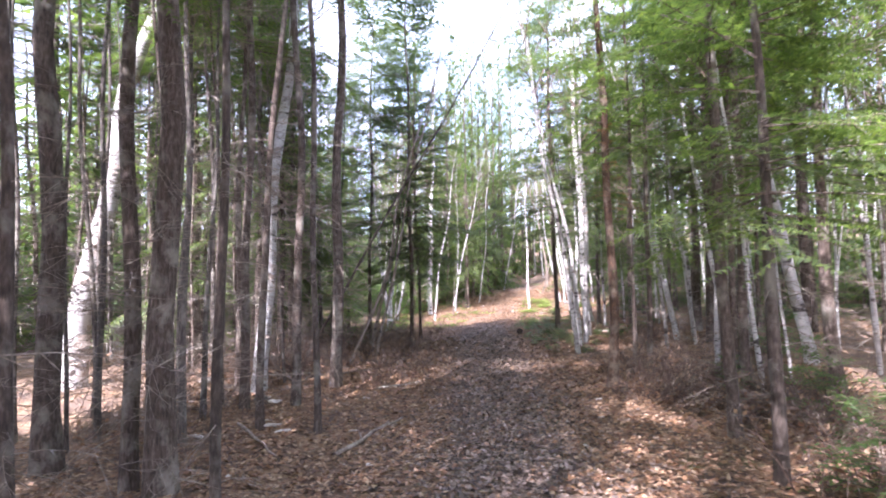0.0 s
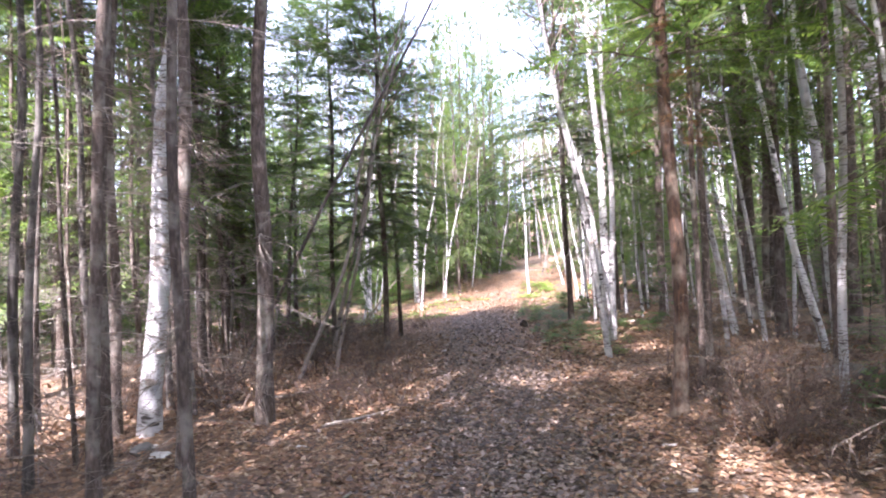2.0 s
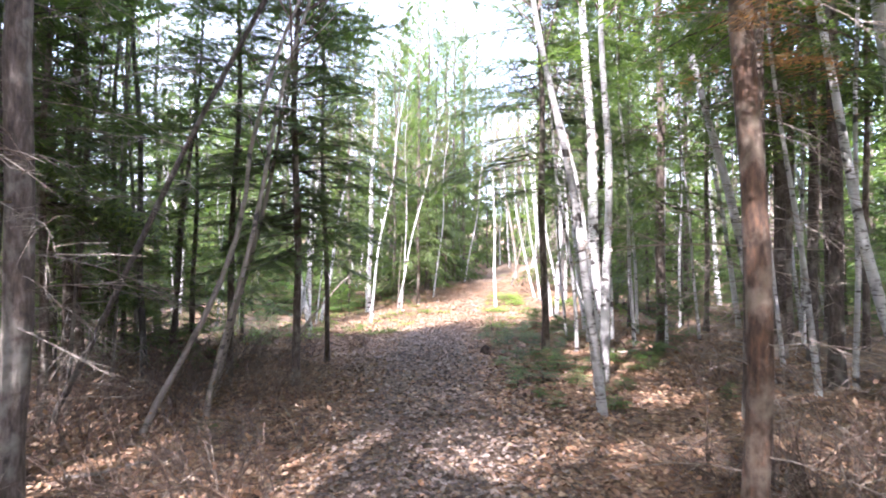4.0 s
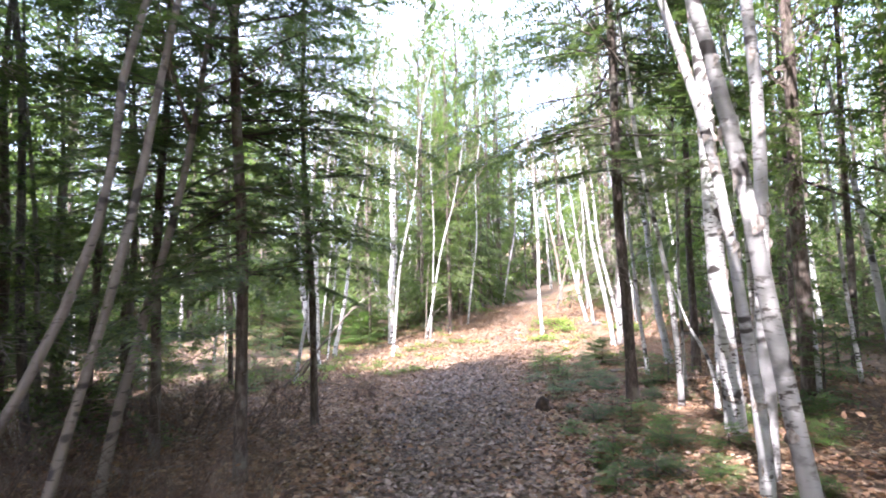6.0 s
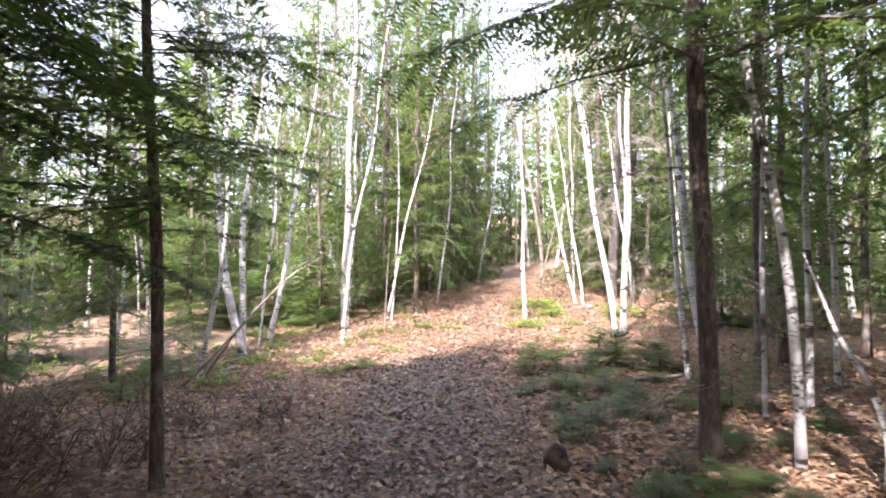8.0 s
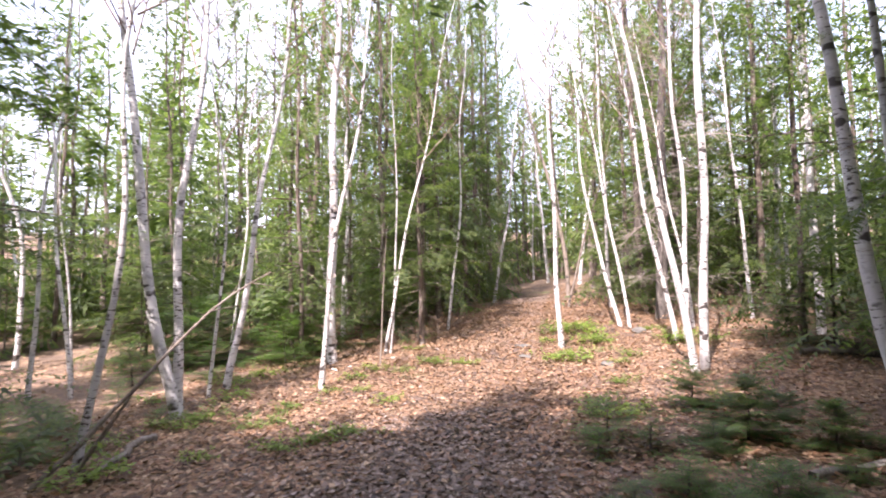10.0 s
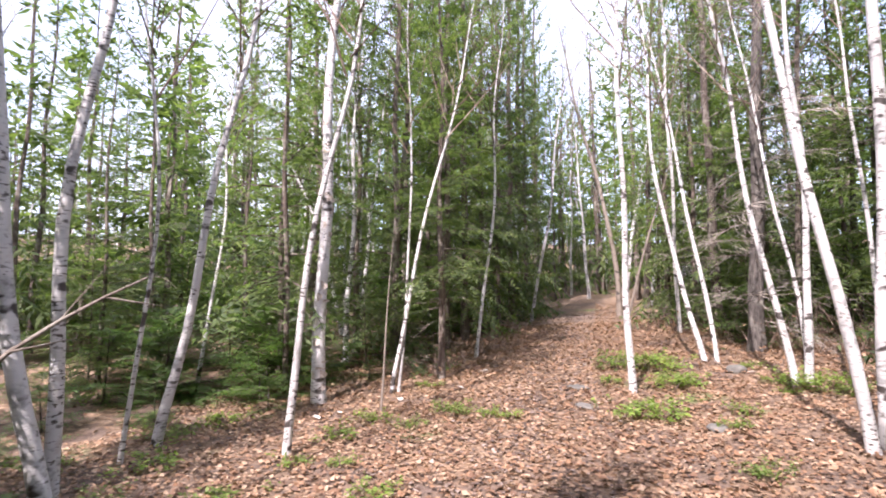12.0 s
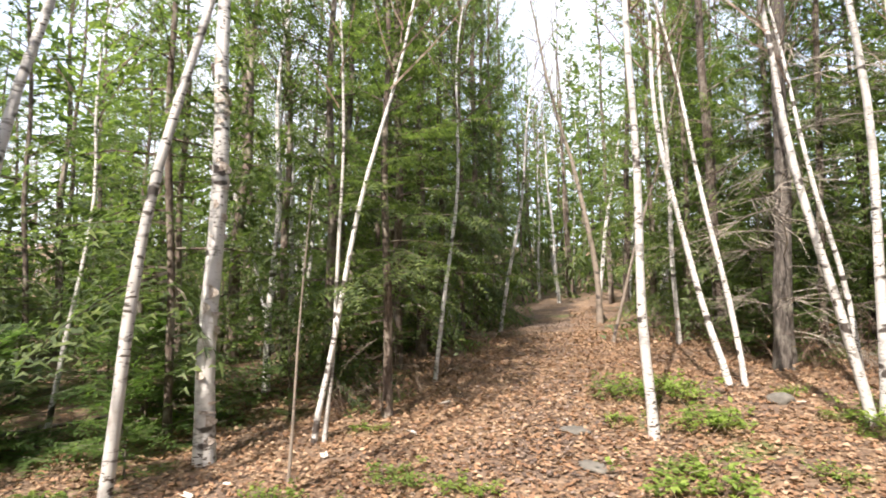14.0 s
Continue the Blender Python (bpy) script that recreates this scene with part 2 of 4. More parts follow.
def spray(verts, faces, slots, p, d, side, length, step, clump):
    """A flat twig of needles: pairs of narrow pointed clumps along it."""
    n = max(2, int(length / step))
    for j in range(n + 1):
        q = p + d * (length * j / n)
        for s in (-1, 1):
            w = clump * (1.0 - 0.4 * j / n) * CHANCE.uniform(0.7, 1.3)
            k = len(verts)
            verts.extend((q - d * w * 0.2, q + d * w * CHANCE.uniform(0.3, 0.95) + side * (s * w) + Vector((0, 0, w * CHANCE.uniform(-0.35, 0.2))), q + d * w * 0.32))
            faces.append((k, k + 1, k + 2))
            slots.append(0)


def fir_crown(name, seed, height, radius, whorl, per, twigs, step, clump, leaf, droop=0.35, bare=0.12, gaps=0.1, stems=True, taper=0.75):
    rnd = random.Random(seed)
    verts, faces, slots = [], [], []
    z = 0.0
    while z < height - 0.05:
        f = z / height
        for _ in range(per if f < 0.85 else 3):
            if rnd.random() < gaps:
                continue
            zz, az = z + rnd.uniform(-0.5, 0.5) * whorl, rnd.uniform(0, 2 * math.pi)
            ln = radius * ((1 - f) ** taper) * rnd.uniform(0.55, 1.12) + 0.06
            out, across = Vector((math.cos(az), math.sin(az), 0)), Vector((-math.sin(az), math.cos(az), 0))
            rise, fall = 0.03 + 0.65 * f + rnd.uniform(-0.14, 0.14), droop * rnd.uniform(0.6, 1.3) * (1 - f)
            swing = rnd.uniform(-0.25, 0.25)

            def at(s):
                return Vector((0, 0, zz)) + out * (ln * s) + across * (swing * ln * s * s) + Vector((0, 0, ln * (rise * s - fall * s * s + 0.10 * s ** 3)))
            k = len(faces)
            if step:
                tube(verts, faces, [at(s) for s in (0, 0.4, 0.75, 1.0)], [0.003 + 0.006 * ln, 0.002 + 0.004 * ln, 0.003, 0.0015], 3)
            elif stems:
                tube(verts, faces, [at(0), at(0.6), at(1)], [0.004 + 0.008 * ln, 0.005, 0.002], 3)
            slots.extend([1] * (len(faces) - k))
            nt = max(3, int(twigs * min(1, ln / radius + 0.25)))
            for i in range(nt):
                s = bare + (1 - bare) * (i + rnd.random()) / nt
                p, d = at(s), (at(min(1, s + 0.05)) - at(s - 0.05)).normalized()
                for sg in (-1, 1):
                    td = (d * rnd.uniform(0.55, 0.8) + across * (sg * rnd.uniform(0.6, 0.9)) + Vector((0, 0, rnd.uniform(-0.45, 0.08)))).normalized()
                    sd = td.cross(Vector((rnd.uniform(-0.3, 0.3), rnd.uniform(-0.3, 0.3), 1))).normalized()
                    tl = ln * (0.44 - 0.26 * s) * rnd.uniform(0.7, 1.25) + 0.05
                    if step:
                        spray(verts, faces, slots, p, td, sd, tl, step, clump)
                    else:
                        k = len(verts)
                        verts.extend((p, p + td * tl * 0.45 + sd * clump, p + td * tl * 1.15, p + td * tl * 0.35 - sd * clump))
                        faces.extend(((k, k + 1, k + 2), (k, k + 2, k + 3)))
                        slots.extend((0, 0))
            if step:
                tip = at(0.8)
                spray(verts, faces, slots, tip, (at(1) - tip).normalized(), across, ln * 0.25, step, clump)
        z += whorl * rnd.uniform(0.8, 1.2)
    return mesh_of(name, verts, faces, [leaf, fir_bark], slots)


def dead_branch(seed, reach, mat, forks):
    """One bare dead branch standing off a trunk along x, with its side twigs."""
    rnd = random.Random(seed)
    verts, faces = [], []
    out, across = Vector((1, 0, 0)), Vector((0, 1, 0))
    up, bow, sag = rnd.uniform(-0.2, 0.35), rnd.uniform(-0.4, 0.4), rnd.uniform(0.1, 0.55)

    def at(s):
        return reach * (out * s + across * bow * s * s + Vector((0, 0, up * s - sag * s * s)))
    r = 0.0025 + 0.0034 * reach
    tube(verts, faces, [at(s) for s in (0, 0.25, 0.5, 0.75, 1)], [r, r * 0.85, r * 0.65, r * 0.45, r * 0.2], 3)
    for _ in range(forks):
        s = rnd.uniform(0.2, 0.95)
        p, fl = at(s), reach * rnd.uniform(0.15, 0.45)
        d = (out * rnd.uniform(0.4, 1.2) + across * rnd.choice((-1, 1)) * rnd.uniform(0.4, 1.1) + Vector((0, 0, rnd.uniform(-0.7, 0.3)))).normalized()
        m = p + d * fl * 0.5 + Vector((0, 0, rnd.uniform(-0.05, 0.03)))
        e = p + d * fl + Vector((0, 0, -0.06 * fl))
        tube(verts, faces, [p, m, e], [r * 0.5, r * 0.38, r * 0.18], 3)
        for _ in range(1):
            g = (d + Vector((rnd.uniform(-1, 1), rnd.uniform(-1, 1), rnd.uniform(-0.6, 0.4)))).normalized() * fl * rnd.uniform(0.2, 0.5)
            tube(verts, faces, [m, m + g], [r * 0.28, r * 0.12], 3)
    return mesh_of("dead_branch", verts, faces, [mat])


def birch_crown(seed, height, radius, branches, leaves):
    """Thin rising branches and, beside them, small spring leaves: two meshes."""
    rnd = random.Random(seed)
    bv, bf, lv, lf = [], [], [], []

    def leaf_at(p):
        a = Vector((rnd.uniform(-1, 1), rnd.uniform(-1, 1), rnd.uniform(-0.6, 0.6))).normalized()
        b = a.cross(Vector((rnd.uniform(-1, 1), rnd.uniform(-1, 1), 1))).normalized()
        s, k = rnd.uniform(0.009, 0.020), len(lv)
        lv.extend((p, p + a * s + b * s * 0.6, p + a * s * 2.1, p + a * s - b * s * 0.6))
        lf.append((k, k + 1, k + 2, k + 3))
    for i in range(branches):
        z, az = height * 0.85 * (i + rnd.random()) / branches, rnd.uniform(0, 2 * math.pi)
        ln = radius * (1.25 - 0.8 * z / height) * rnd.uniform(0.6, 1.2)
        out = Vector((math.cos(az), math.sin(az), 0))
        steep = rnd.uniform(0.6, 1.4)

        def at(s):
            return Vector((0, 0, z)) + ln * (out * (s - 0.2 * s * s) + Vector((0, 0, steep * s)))
        r = 0.006 + 0.008 * ln
        tube(bv, bf, [at(s) for s in (0, 0.35, 0.7, 1)], [r, r * 0.7, r * 0.45, r * 0.2], 3)
        for _ in range(5):
            s = rnd.uniform(0.25, 1)
            p = at(s)
            d = Vector((rnd.uniform(-1, 1), rnd.uniform(-1, 1), rnd.uniform(-0.1, 0.9))).normalized()
            fl = ln * rnd.uniform(0.2, 0.45)
            tube(bv, bf, [p, p + d * fl], [r * 0.4, r * 0.15], 3)
            for _ in range(leaves):
                leaf_at(p + d * fl * rnd.uniform(0.2, 1.05) + Vector((rnd.gauss(0, 0.05), rnd.gauss(0, 0.05), rnd.gauss(0, 0.05))))
    return mesh_of("birch_branches", bv, bf, [birch_twig]), mesh_of("birch_leaves", lv, lf, [birch_leaves])


TALL = [fir_crown("fir_crown", 15 + i, 9.0, 1.45, 0.25, 6, 11, 0.032, 0.050, needles, 0.4, 0.1, 0.10, taper=0.5) for i in range(2)]
AIRY = [fir_crown("fir_crown", 18 + i, 9.0, 1.45, 0.33, 4, 8, 0.036, 0.052, needles, 0.5, 0.2, 0.25, taper=0.6) for i in range(2)]
FINE = [fir_crown("fir_crown", 11 + i, 5.0, (1.55, 1.4)[i], 0.29, 5, 10, 0.034, 0.058, needles) for i in range(2)]
FULL = [fir_crown("fir_crown", 21 + i, 5.0, (1.6, 1.4, 1.5)[i], 0.29, 5, 9, 0.052, 0.070, needles) for i in range(3)]
THIN = [fir_crown("fir_crown", 31 + i, 5.0, (1.4, 1.5)[i], 0.36, 4, 9, 0.05, 0.068, needles, 0.5, 0.25, 0.15) for i in range(2)]
PLAIN = [fir_crown("fir_crown", 51 + i, 5.0, (1.5, 1.25, 1.4)[i], 0.28, 5, 9, 0.13, 0.095, needles) for i in range(3)]
RUST = fir_crown("rusty_crown", 71, 5.0, 0.75, 0.42, 4, 7, 0.06, 0.045, rust_needles, 0.7, 0.2, 0.35)
BABY = [fir_crown("sapling_crown", 81 + i, 0.9, (0.42, 0.5, 0.36)[i], 0.13, 5, 6, 0.036, 0.042, young_needles, 0.15, 0.05, 0.05) for i in range(3)]
MIDDLE = [fir_crown("fir_crown", 76 + i, 5.0, 1.55, 0.34, 5, 7, 0, 0.052, needles, stems=False) for i in range(2)]
BUSHY = [fir_crown("sapling_crown", 86 + i, 0.9, 0.48, 0.11, 6, 8, 0.030, 0.046, young_needles, 0.12, 0.02, 0.02, taper=0.55) for i in range(2)]
REMOTE = [fir_crown("fir_crown", 66 + i, 5.0, 1.7, 0.44, 5, 3, 0, 0.19, needles, stems=False) for i in range(2)]
DISTANT = [fir_crown("fir_crown", 61 + i, 5.0, (1.5, 1.3)[i], 0.38, 5, 7, 0, 0.046, needles, stems=False) for i in range(2)]
GREY = [dead_branch(191 + i, (1.0, 1.3, 0.8, 1.2)[i], grey_wood, 15) for i in range(4)]
BARE = [dead_branch(91 + i, (0.8, 1.0, 0.6, 1.2, 0.9, 0.7, 1.1, 0.5)[i], twig_wood, 9) for i in range(8)]
BIRCH = [birch_crown(101 + i, 4.0, (1.1, 0.9, 1.3)[i], (17, 14, 20)[i], 11) for i in range(3)]

WHERE = []   # every stem that stands, so that none is set twice


def stand(name, x, y, turn=0.0):
    ob = new(name)
    ob.matrix_basis = pose(x, y, floor_z(x, y) - 0.02, 0, 0, turn)
    WHERE.append((x, y))
    return ob


BACK = {"v": [], "f": [], "s": [], "n": 0}


def to_back(mesh, m, slot=None):
    """Adds a moved copy of a mesh to the joined background trees."""
    mm = np.array(m)
    co = np.empty(len(mesh.vertices) * 3)
    mesh.vertices.foreach_get("co", co)
    co = co.reshape(-1, 3) @ mm[:3, :3].T + mm[:3, 3]
    BACK["v"].extend(co.tolist())
    k = BACK["n"]
    for p in mesh.polygons:
        BACK["f"].append(tuple(q + k for q in p.vertices))
        BACK["s"].append(p.material_index if slot is None else slot)
    BACK["n"] = k + len(co)


def back_fir(x, y, r, h, lean, clear, rnd, wide=1.0, crowns=None):
    """A fir deep in the forest, joined with the others there."""
    base = pose(x, y, floor_z(x, y) - 0.02)
    WHERE.append((x, y))
    me = trunk_mesh("trunk", fir_bark, r, h, lean, (0, 0), 3, int(abs(x * 50)), 5)
    to_back(me, base, 1)
    bpy.data.meshes.remove(me)
    k = wide * min(1.3, 0.70 + 4.0 * r)
    to_back(rnd.choice(crowns or DISTANT), base @ Matrix.Translation((lean[0] * clear, lean[1] * clear, clear)) @ pose(0, 0, 0, math.degrees(-lean[1]), math.degrees(lean[0]), rnd.uniform(0, 360)) @ Matrix.Diagonal((k, k, (h - clear) / 5.0, 1)))


def fir(x, y, r, h, lean=(0, 0), curve=(0, 0), top=3.0, clear=2.0, state="green", far=False, wide=1.0, dense=False, twigs=0, label=""):
    seed = int(abs(x * 131 + y * 977) * 10)
    rnd = random.Random(seed)
    tree = stand("fir_tree", x, y)
    bark = {"green": fir_bark, "dead": red_bark, "snag": snag_bark}[state]
    tagged(tree, label or {"green": "slender dark-barked fir with drooping green boughs" if clear < 3 else "tall bare-stemmed fir with dead lower branches",
                           "dead": "reddish-barked fir with some rusty dead boughs",
                           "snag": "dead spruce with grey trunk and tangled bare branches"}[state], "tree", "forest trees")
    part("trunk", trunk_mesh("trunk", bark, r, h, lean, curve, top, seed, 7 if far else 10), tree)

    def hang(mesh, name, z, sx, sz, lab=""):
        ob = part(name, mesh, tree, lab)
        ox, oy = bend_at(lean, curve, top, z)
        ex, ey = bend_at(lean, curve, top, h)
        ob.matrix_basis = Matrix.Translation((ox, oy, z)) @ Vector((ex - ox, ey - oy, h - z)).to_track_quat("Z", "Y").to_matrix().to_4x4() @ pose(0, 0, 0, 0, 0, rnd.uniform(0, 360)) @ Matrix.Diagonal((sx, sx, sz, 1))
    spread = min(1.3, max(0.6, 0.70 + 4.0 * r)) * rnd.uniform(0.9, 1.1) * wide
    if state != "snag":
        mesh = rnd.choice(PLAIN if far == 1 else DISTANT) if far else rnd.choice(THIN if clear > 5.2 else FULL if clear > 3.4 else FINE if abs(x - path_x(y)) < 3.4 and 2 < y < 15 else FULL)
        if dense:
            hang(rnd.choice(AIRY if x > path_x(y) and y < 9 else TALL), "crown", clear, spread, (h - clear) / 9.0)
        else:
            hang(mesh, "crown", clear, spread, (h - clear) / 5.0)
    if state == "dead":
        hang(RUST, "dead_bough", 2.2, 0.62, 0.24, "rusty dead needles")
    if not far and (clear > 0.9 or state == "snag"):
        count, high, k = (int(110 * min(1, r / 0.09)) + 14, h - 0.6, 0.45 + 9 * min(r, 0.095)) if state == "snag" else (int(14 * clear), clear + 0.8, 0.5 + 3.5 * r)
        for i in range(twigs or count):
            z = 0.35 + (min(high, 4.5) if twigs else high - 0.35) * (i + rnd.random()) / (twigs or count)
            ox, oy = bend_at(lean, curve, top, z)
            ob = part("dead_branch", rnd.choice(GREY if state == "snag" else BARE), tree, "bare dead branch")
            ob.matrix_basis = pose(ox, oy, z, rnd.uniform(-50, 50), rnd.uniform(-15, 15), rnd.uniform(0, 360)) @ Matrix.Diagonal((*(k * rnd.uniform(0.6, 1.2),) * 3, 1))
    return tree


def birch(x, y, r, h, lean=(0, 0), curve=(0, 0), top=3.0, bark=None, curls=0, label=""):
    seed = int(abs(x * 313 + y * 769) * 10)
    rnd = random.Random(seed)
    tree = stand("birch_tree", x, y)
    tagged(tree, label or ("grey-barked birch, its bark darkened as if shaded, leaning over the path edge" if bark is grey_shaded_bark else "leaning brown-stemmed young birch" if bark else "thick white birch with peeling bark curls" if curls > 20 else "slender white-barked birch, leaning a little" if math.hypot(*lean) > 0.08 else "straight slender white-barked birch"), "tree", "forest trees")
    trunk = part("trunk", trunk_mesh("trunk", bark or white_bark, r, h, lean, curve, top, seed, 10, 1.2, 1.7 if r < 0.06 else 1.0), tree)
    if h < 2.5:
        return tree
    pick, z0 = rnd.choice(BIRCH), h * 0.50
    turn = rnd.uniform(0, 360)
    for mesh, name in zip(pick, ("crown", "foliage")):
        if name == "foliage":
            part(name, mesh, ob, "small fresh green leaves")
            continue
        ob = part(name, mesh, tree)
        ox, oy = bend_at(lean, curve, top, z0)
        ex, ey = bend_at(lean, curve, top, h)
        k = 0.5 + 4.0 * min(r, 0.11)
        ob.matrix_basis = Matrix.Translation((ox, oy, z0)) @ Vector((ex - ox, ey - oy, h - z0)).to_track_quat("Z", "Y").to_matrix().to_4x4() @ pose(0, 0, 0, 0, 0, turn) @ Matrix.Diagonal((k, k, (h - z0) / 4.0, 1))
    for _ in range(curls):
        verts, faces, ruff, tip = [], [], rnd.uniform(0.1, 0.55), rnd.uniform(-1, 1)
        z, az, wide, high = rnd.uniform(0.15, 3.4), rnd.uniform(0, 6.28), rnd.uniform(0.5, 1.6), rnd.uniform(0.02, 0.12)
        ox, oy = (u + v for u, v in zip(bend_at(lean, curve, top, z), sway(r, z, random.Random(seed).uniform(0, 6))))
        for i in range(7):
            s = i / 6
            a, q = az + wide * s, r * (1 - 0.86 * z / h) * (1.05 + ruff * s ** 1.8)
            for j in (0, 1):
                verts.append((ox + q * math.cos(a), oy + q * math.sin(a), z + high * ((j - 0.5) * (1 - 0.75 * s * s) + 0.3 * tip * s)))
        faces = [(2 * i, 2 * i + 2, 2 * i + 3, 2 * i + 1) for i in range(6)]
        part("bark_curl", mesh_of("bark_curl", verts, faces, [curl_bark], soft=True), trunk, "curled strip of loose bark")
    return tree


# ---- ground ----
def axis(near0, near1, step, far0, far1):
    out, d, v = [], step, near0
    n = int(round((near1 - near0) / step))
    mid = [near0 + i * step for i in range(n + 1)]
    lo, hi = [], []
    while v > far0:
        d *= 1.3
        v -= d
        lo.append(v)
    d, v = step, near1
    while v < far1:
        d *= 1.3
        v += d
        hi.append(v)
    return lo[::-1] + mid + hi


xs, ys = axis(-7, 10, 0.18, -600, 600), axis(-2, 34, 0.18, -600, 600)
gverts = [(x, y, floor_z(x, y)) for y in ys for x in xs]
nx = len(xs)
gfaces = [(j * nx + i, j * nx + i + 1, (j + 1) * nx + i + 1, (j + 1) * nx + i) for j in range(len(ys) - 1) for i in range(nx - 1)]
ground = tagged(new("ground", mesh_of("ground", gverts, gfaces, [floor_mat], soft=True)), "forest floor of matted brown leaf litter", "ground", kind="structure")


def leaf_carpet(name, label, count, place, mat, seed, size=(0.010, 0.035)):
    """Loose leaves: folded four-cornered blades lying at all angles."""
    rnd = random.Random(seed)
    verts, faces = [], []
    while len(faces) < count * 2:
        x, y = place(rnd)
        z = floor_z(x, y) + rnd.uniform(0.001, 0.022)
        a, s = rnd.uniform(0, 6.28), rnd.uniform(*size)
        ca, sa, w = math.cos(a), math.sin(a), s * rnd.uniform(0.42, 0.8)
        t1, t2, fold = rnd.gauss(0, 0.28) * s, rnd.gauss(0, 0.32) * w, rnd.uniform(-0.1, 0.7) * w
        k = len(verts)
        for u, v, up in ((-0.8 * s, 0, -t1), (-0.3 * s, w, fold + t2), (s, 0.3 * t2, t1), (-0.22 * s, -w, fold - t2)):
            verts.append((x + u * ca - v * sa, y + u * sa + v * ca, z + abs(up) * 0.4 + up * 0.6 + 0.004))
        faces.extend(((k, k + 1, k + 2), (k, k + 2, k + 3)))
    return tagged(new(name, mesh_of(name, verts, faces, [mat])), label, "leaves", kind="stuff")


def anywhere(rnd):
    y = rnd.uniform(0.8, 27)
    side = rnd.uniform(-4.2, 4.6) if rnd.random() < 0.75 else rnd.uniform(-8.5, 8.5)
    if abs(side) < 0.75 and y < 16.5 and rnd.random() < 0.6:
        side += 2.0 if side > 0 else -2.0
    return path_x(y) + side, y


def beside(rnd):
    y = rnd.uniform(0.8, 15) if rnd.random() < 0.7 else rnd.uniform(15, 34)
    return path_x(y) + rnd.choice((-1, 1)) * (0.55 + abs(rnd.gauss(0, 0.75))), y


def trodden(rnd):
    y = rnd.uniform(0.6, 17.5) if rnd.random() < 0.9 else rnd.uniform(17.5, 30)
    return path_x(y) + rnd.gauss(0, 0.55), y


leaf_carpet("leaf_litter", "loose dry orange-brown leaves on the forest floor", 210000, anywhere, dry_leaves, 5)
leaf_carpet("leaf_litter", "dry orange-brown leaves heaped beside the path", 36000, beside, dry_leaves, 6)
leaf_carpet("path_litter", "flattened greyish brown leaves along the footpath", 56000, trodden, trodden_leaves, 7, (0.011, 0.032))

# ---- trees along the walk ----
fir(-1.96, 2.66, 0.036, 7.8, (-0.032, -0.024), clear=4.0)
fir(-3.31, 4.86, 0.105, 13.9, (-0.015, -0.010), clear=7.2)
birch(-2.50, 7.80, 0.100, 9.5, (0.051, 0.022), (0.0057, 0.0025), 3.8, curls=56)
fir(-2.36, 4.36, 0.065, 10.7, (-0.009, -0.005), clear=5.5)
fir(-2.06, 4.24, 0.106, 13.9, (0.000, 0.000), clear=7.2)
fir(-1.20, 3.08, 0.031, 7.3, (-0.017, -0.007), (0.0084, 0.0033), 3.1, clear=3.8)
fir(-2.37, 6.87, 0.055, 12.5, (0.009, 0.003), clear=6.4, wide=1.4)
fir(-1.88, 5.93, 0.041, 10.6, (-0.024, -0.008), (0.0198, 0.0063), 3.3, clear=5.5, wide=1.4)
fir(-1.74, 6.78, 0.053, 12.5, (0.037, 0.010), (-0.0085, -0.0022), 4.9, clear=6.4, wide=1.5)
fir(-1.25, 5.75, 0.033, 11.2, (-0.020, -0.004), clear=5.7, wide=0.95)
fir(-1.47, 7.86, 0.075, 12.5, (0.012, 0.002), clear=6.4, wide=1.05)
birch(-1.36, 10.70, 0.034, 4.5, (0.217, 0.028), bark=young_bark)
birch(-5.35, 8.32, 0.178, 10.0, (0.075, 0.048), (0.0116, 0.0074), 5.7, curls=56)
fir(2.12, 7.30, 0.064, 9.5, (0.077, -0.022), (-0.0306, 0.0089), 2.7, clear=3.1, wide=1.25, state="dead", dense=True)
fir(2.64, 5.25, 0.057, 10.0, (-0.051, 0.026), (0.0072, -0.0036), 3.1, clear=2.6, wide=1.2, dense=True)
fir(2.28, 3.94, 0.047, 6.7, (-0.003, 0.002), (-0.0047, 0.0027), 3.4, clear=2.0)
birch(4.97, 9.37, 0.076, 8.4, (-0.039, 0.026), (-0.0076, 0.0050), 3.7)
birch(4.63, 9.09, 0.046, 7.1, (-0.206, 0.131), (0.0158, -0.0101), 4.5)
birch(4.15, 10.16, 0.050, 7.3, (-0.186, 0.092))
birch(5.19, 8.09, 0.090, 9.0, (-0.155, 0.099))
fir(4.44, 6.47, 0.074, 8.7, (-0.093, 0.064), (0.0214, -0.0147), 3.2, clear=2.6)
fir(2.65, 7.97, 0.031, 9.5, (-0.005, 0.002), clear=2.9, wide=1.1, dense=True)
fir(-1.50, 11.70, 0.040, 8.2, (0.01, 0.0), clear=1.9, wide=1.1, dense=True)
fir(-2.66, 9.45, 0.059, 7.6, (-0.004, -0.002), clear=2.3)
fir(-2.62, 10.06, 0.042, 6.4, (-0.010, -0.004), clear=1.9)
fir(-4.27, 10.01, 0.060, 7.7, (-0.016, -0.009), clear=4.0)
fir(-2.76, 7.75, 0.048, 9.0, (-0.000, -0.000), (0.0013, 0.0006), 4.3, clear=4.7)
fir(-4.97, 18.03, 0.075, 8.8, (-0.019, -0.009), clear=2.6)
fir(-3.70, 12.02, 0.063, 7.9, (-0.025, -0.018), clear=1.3)
fir(-2.42, 9.75, 0.025, 6.6, (0.64, -0.38), state="snag", twigs=26, label="dead grey fir pole slanting up towards the path")
birch(-1.60, 9.55, 0.028, 6.3, (0.549, 0.338), (-0.1005, -0.0619), 2.4, bark=young_bark)
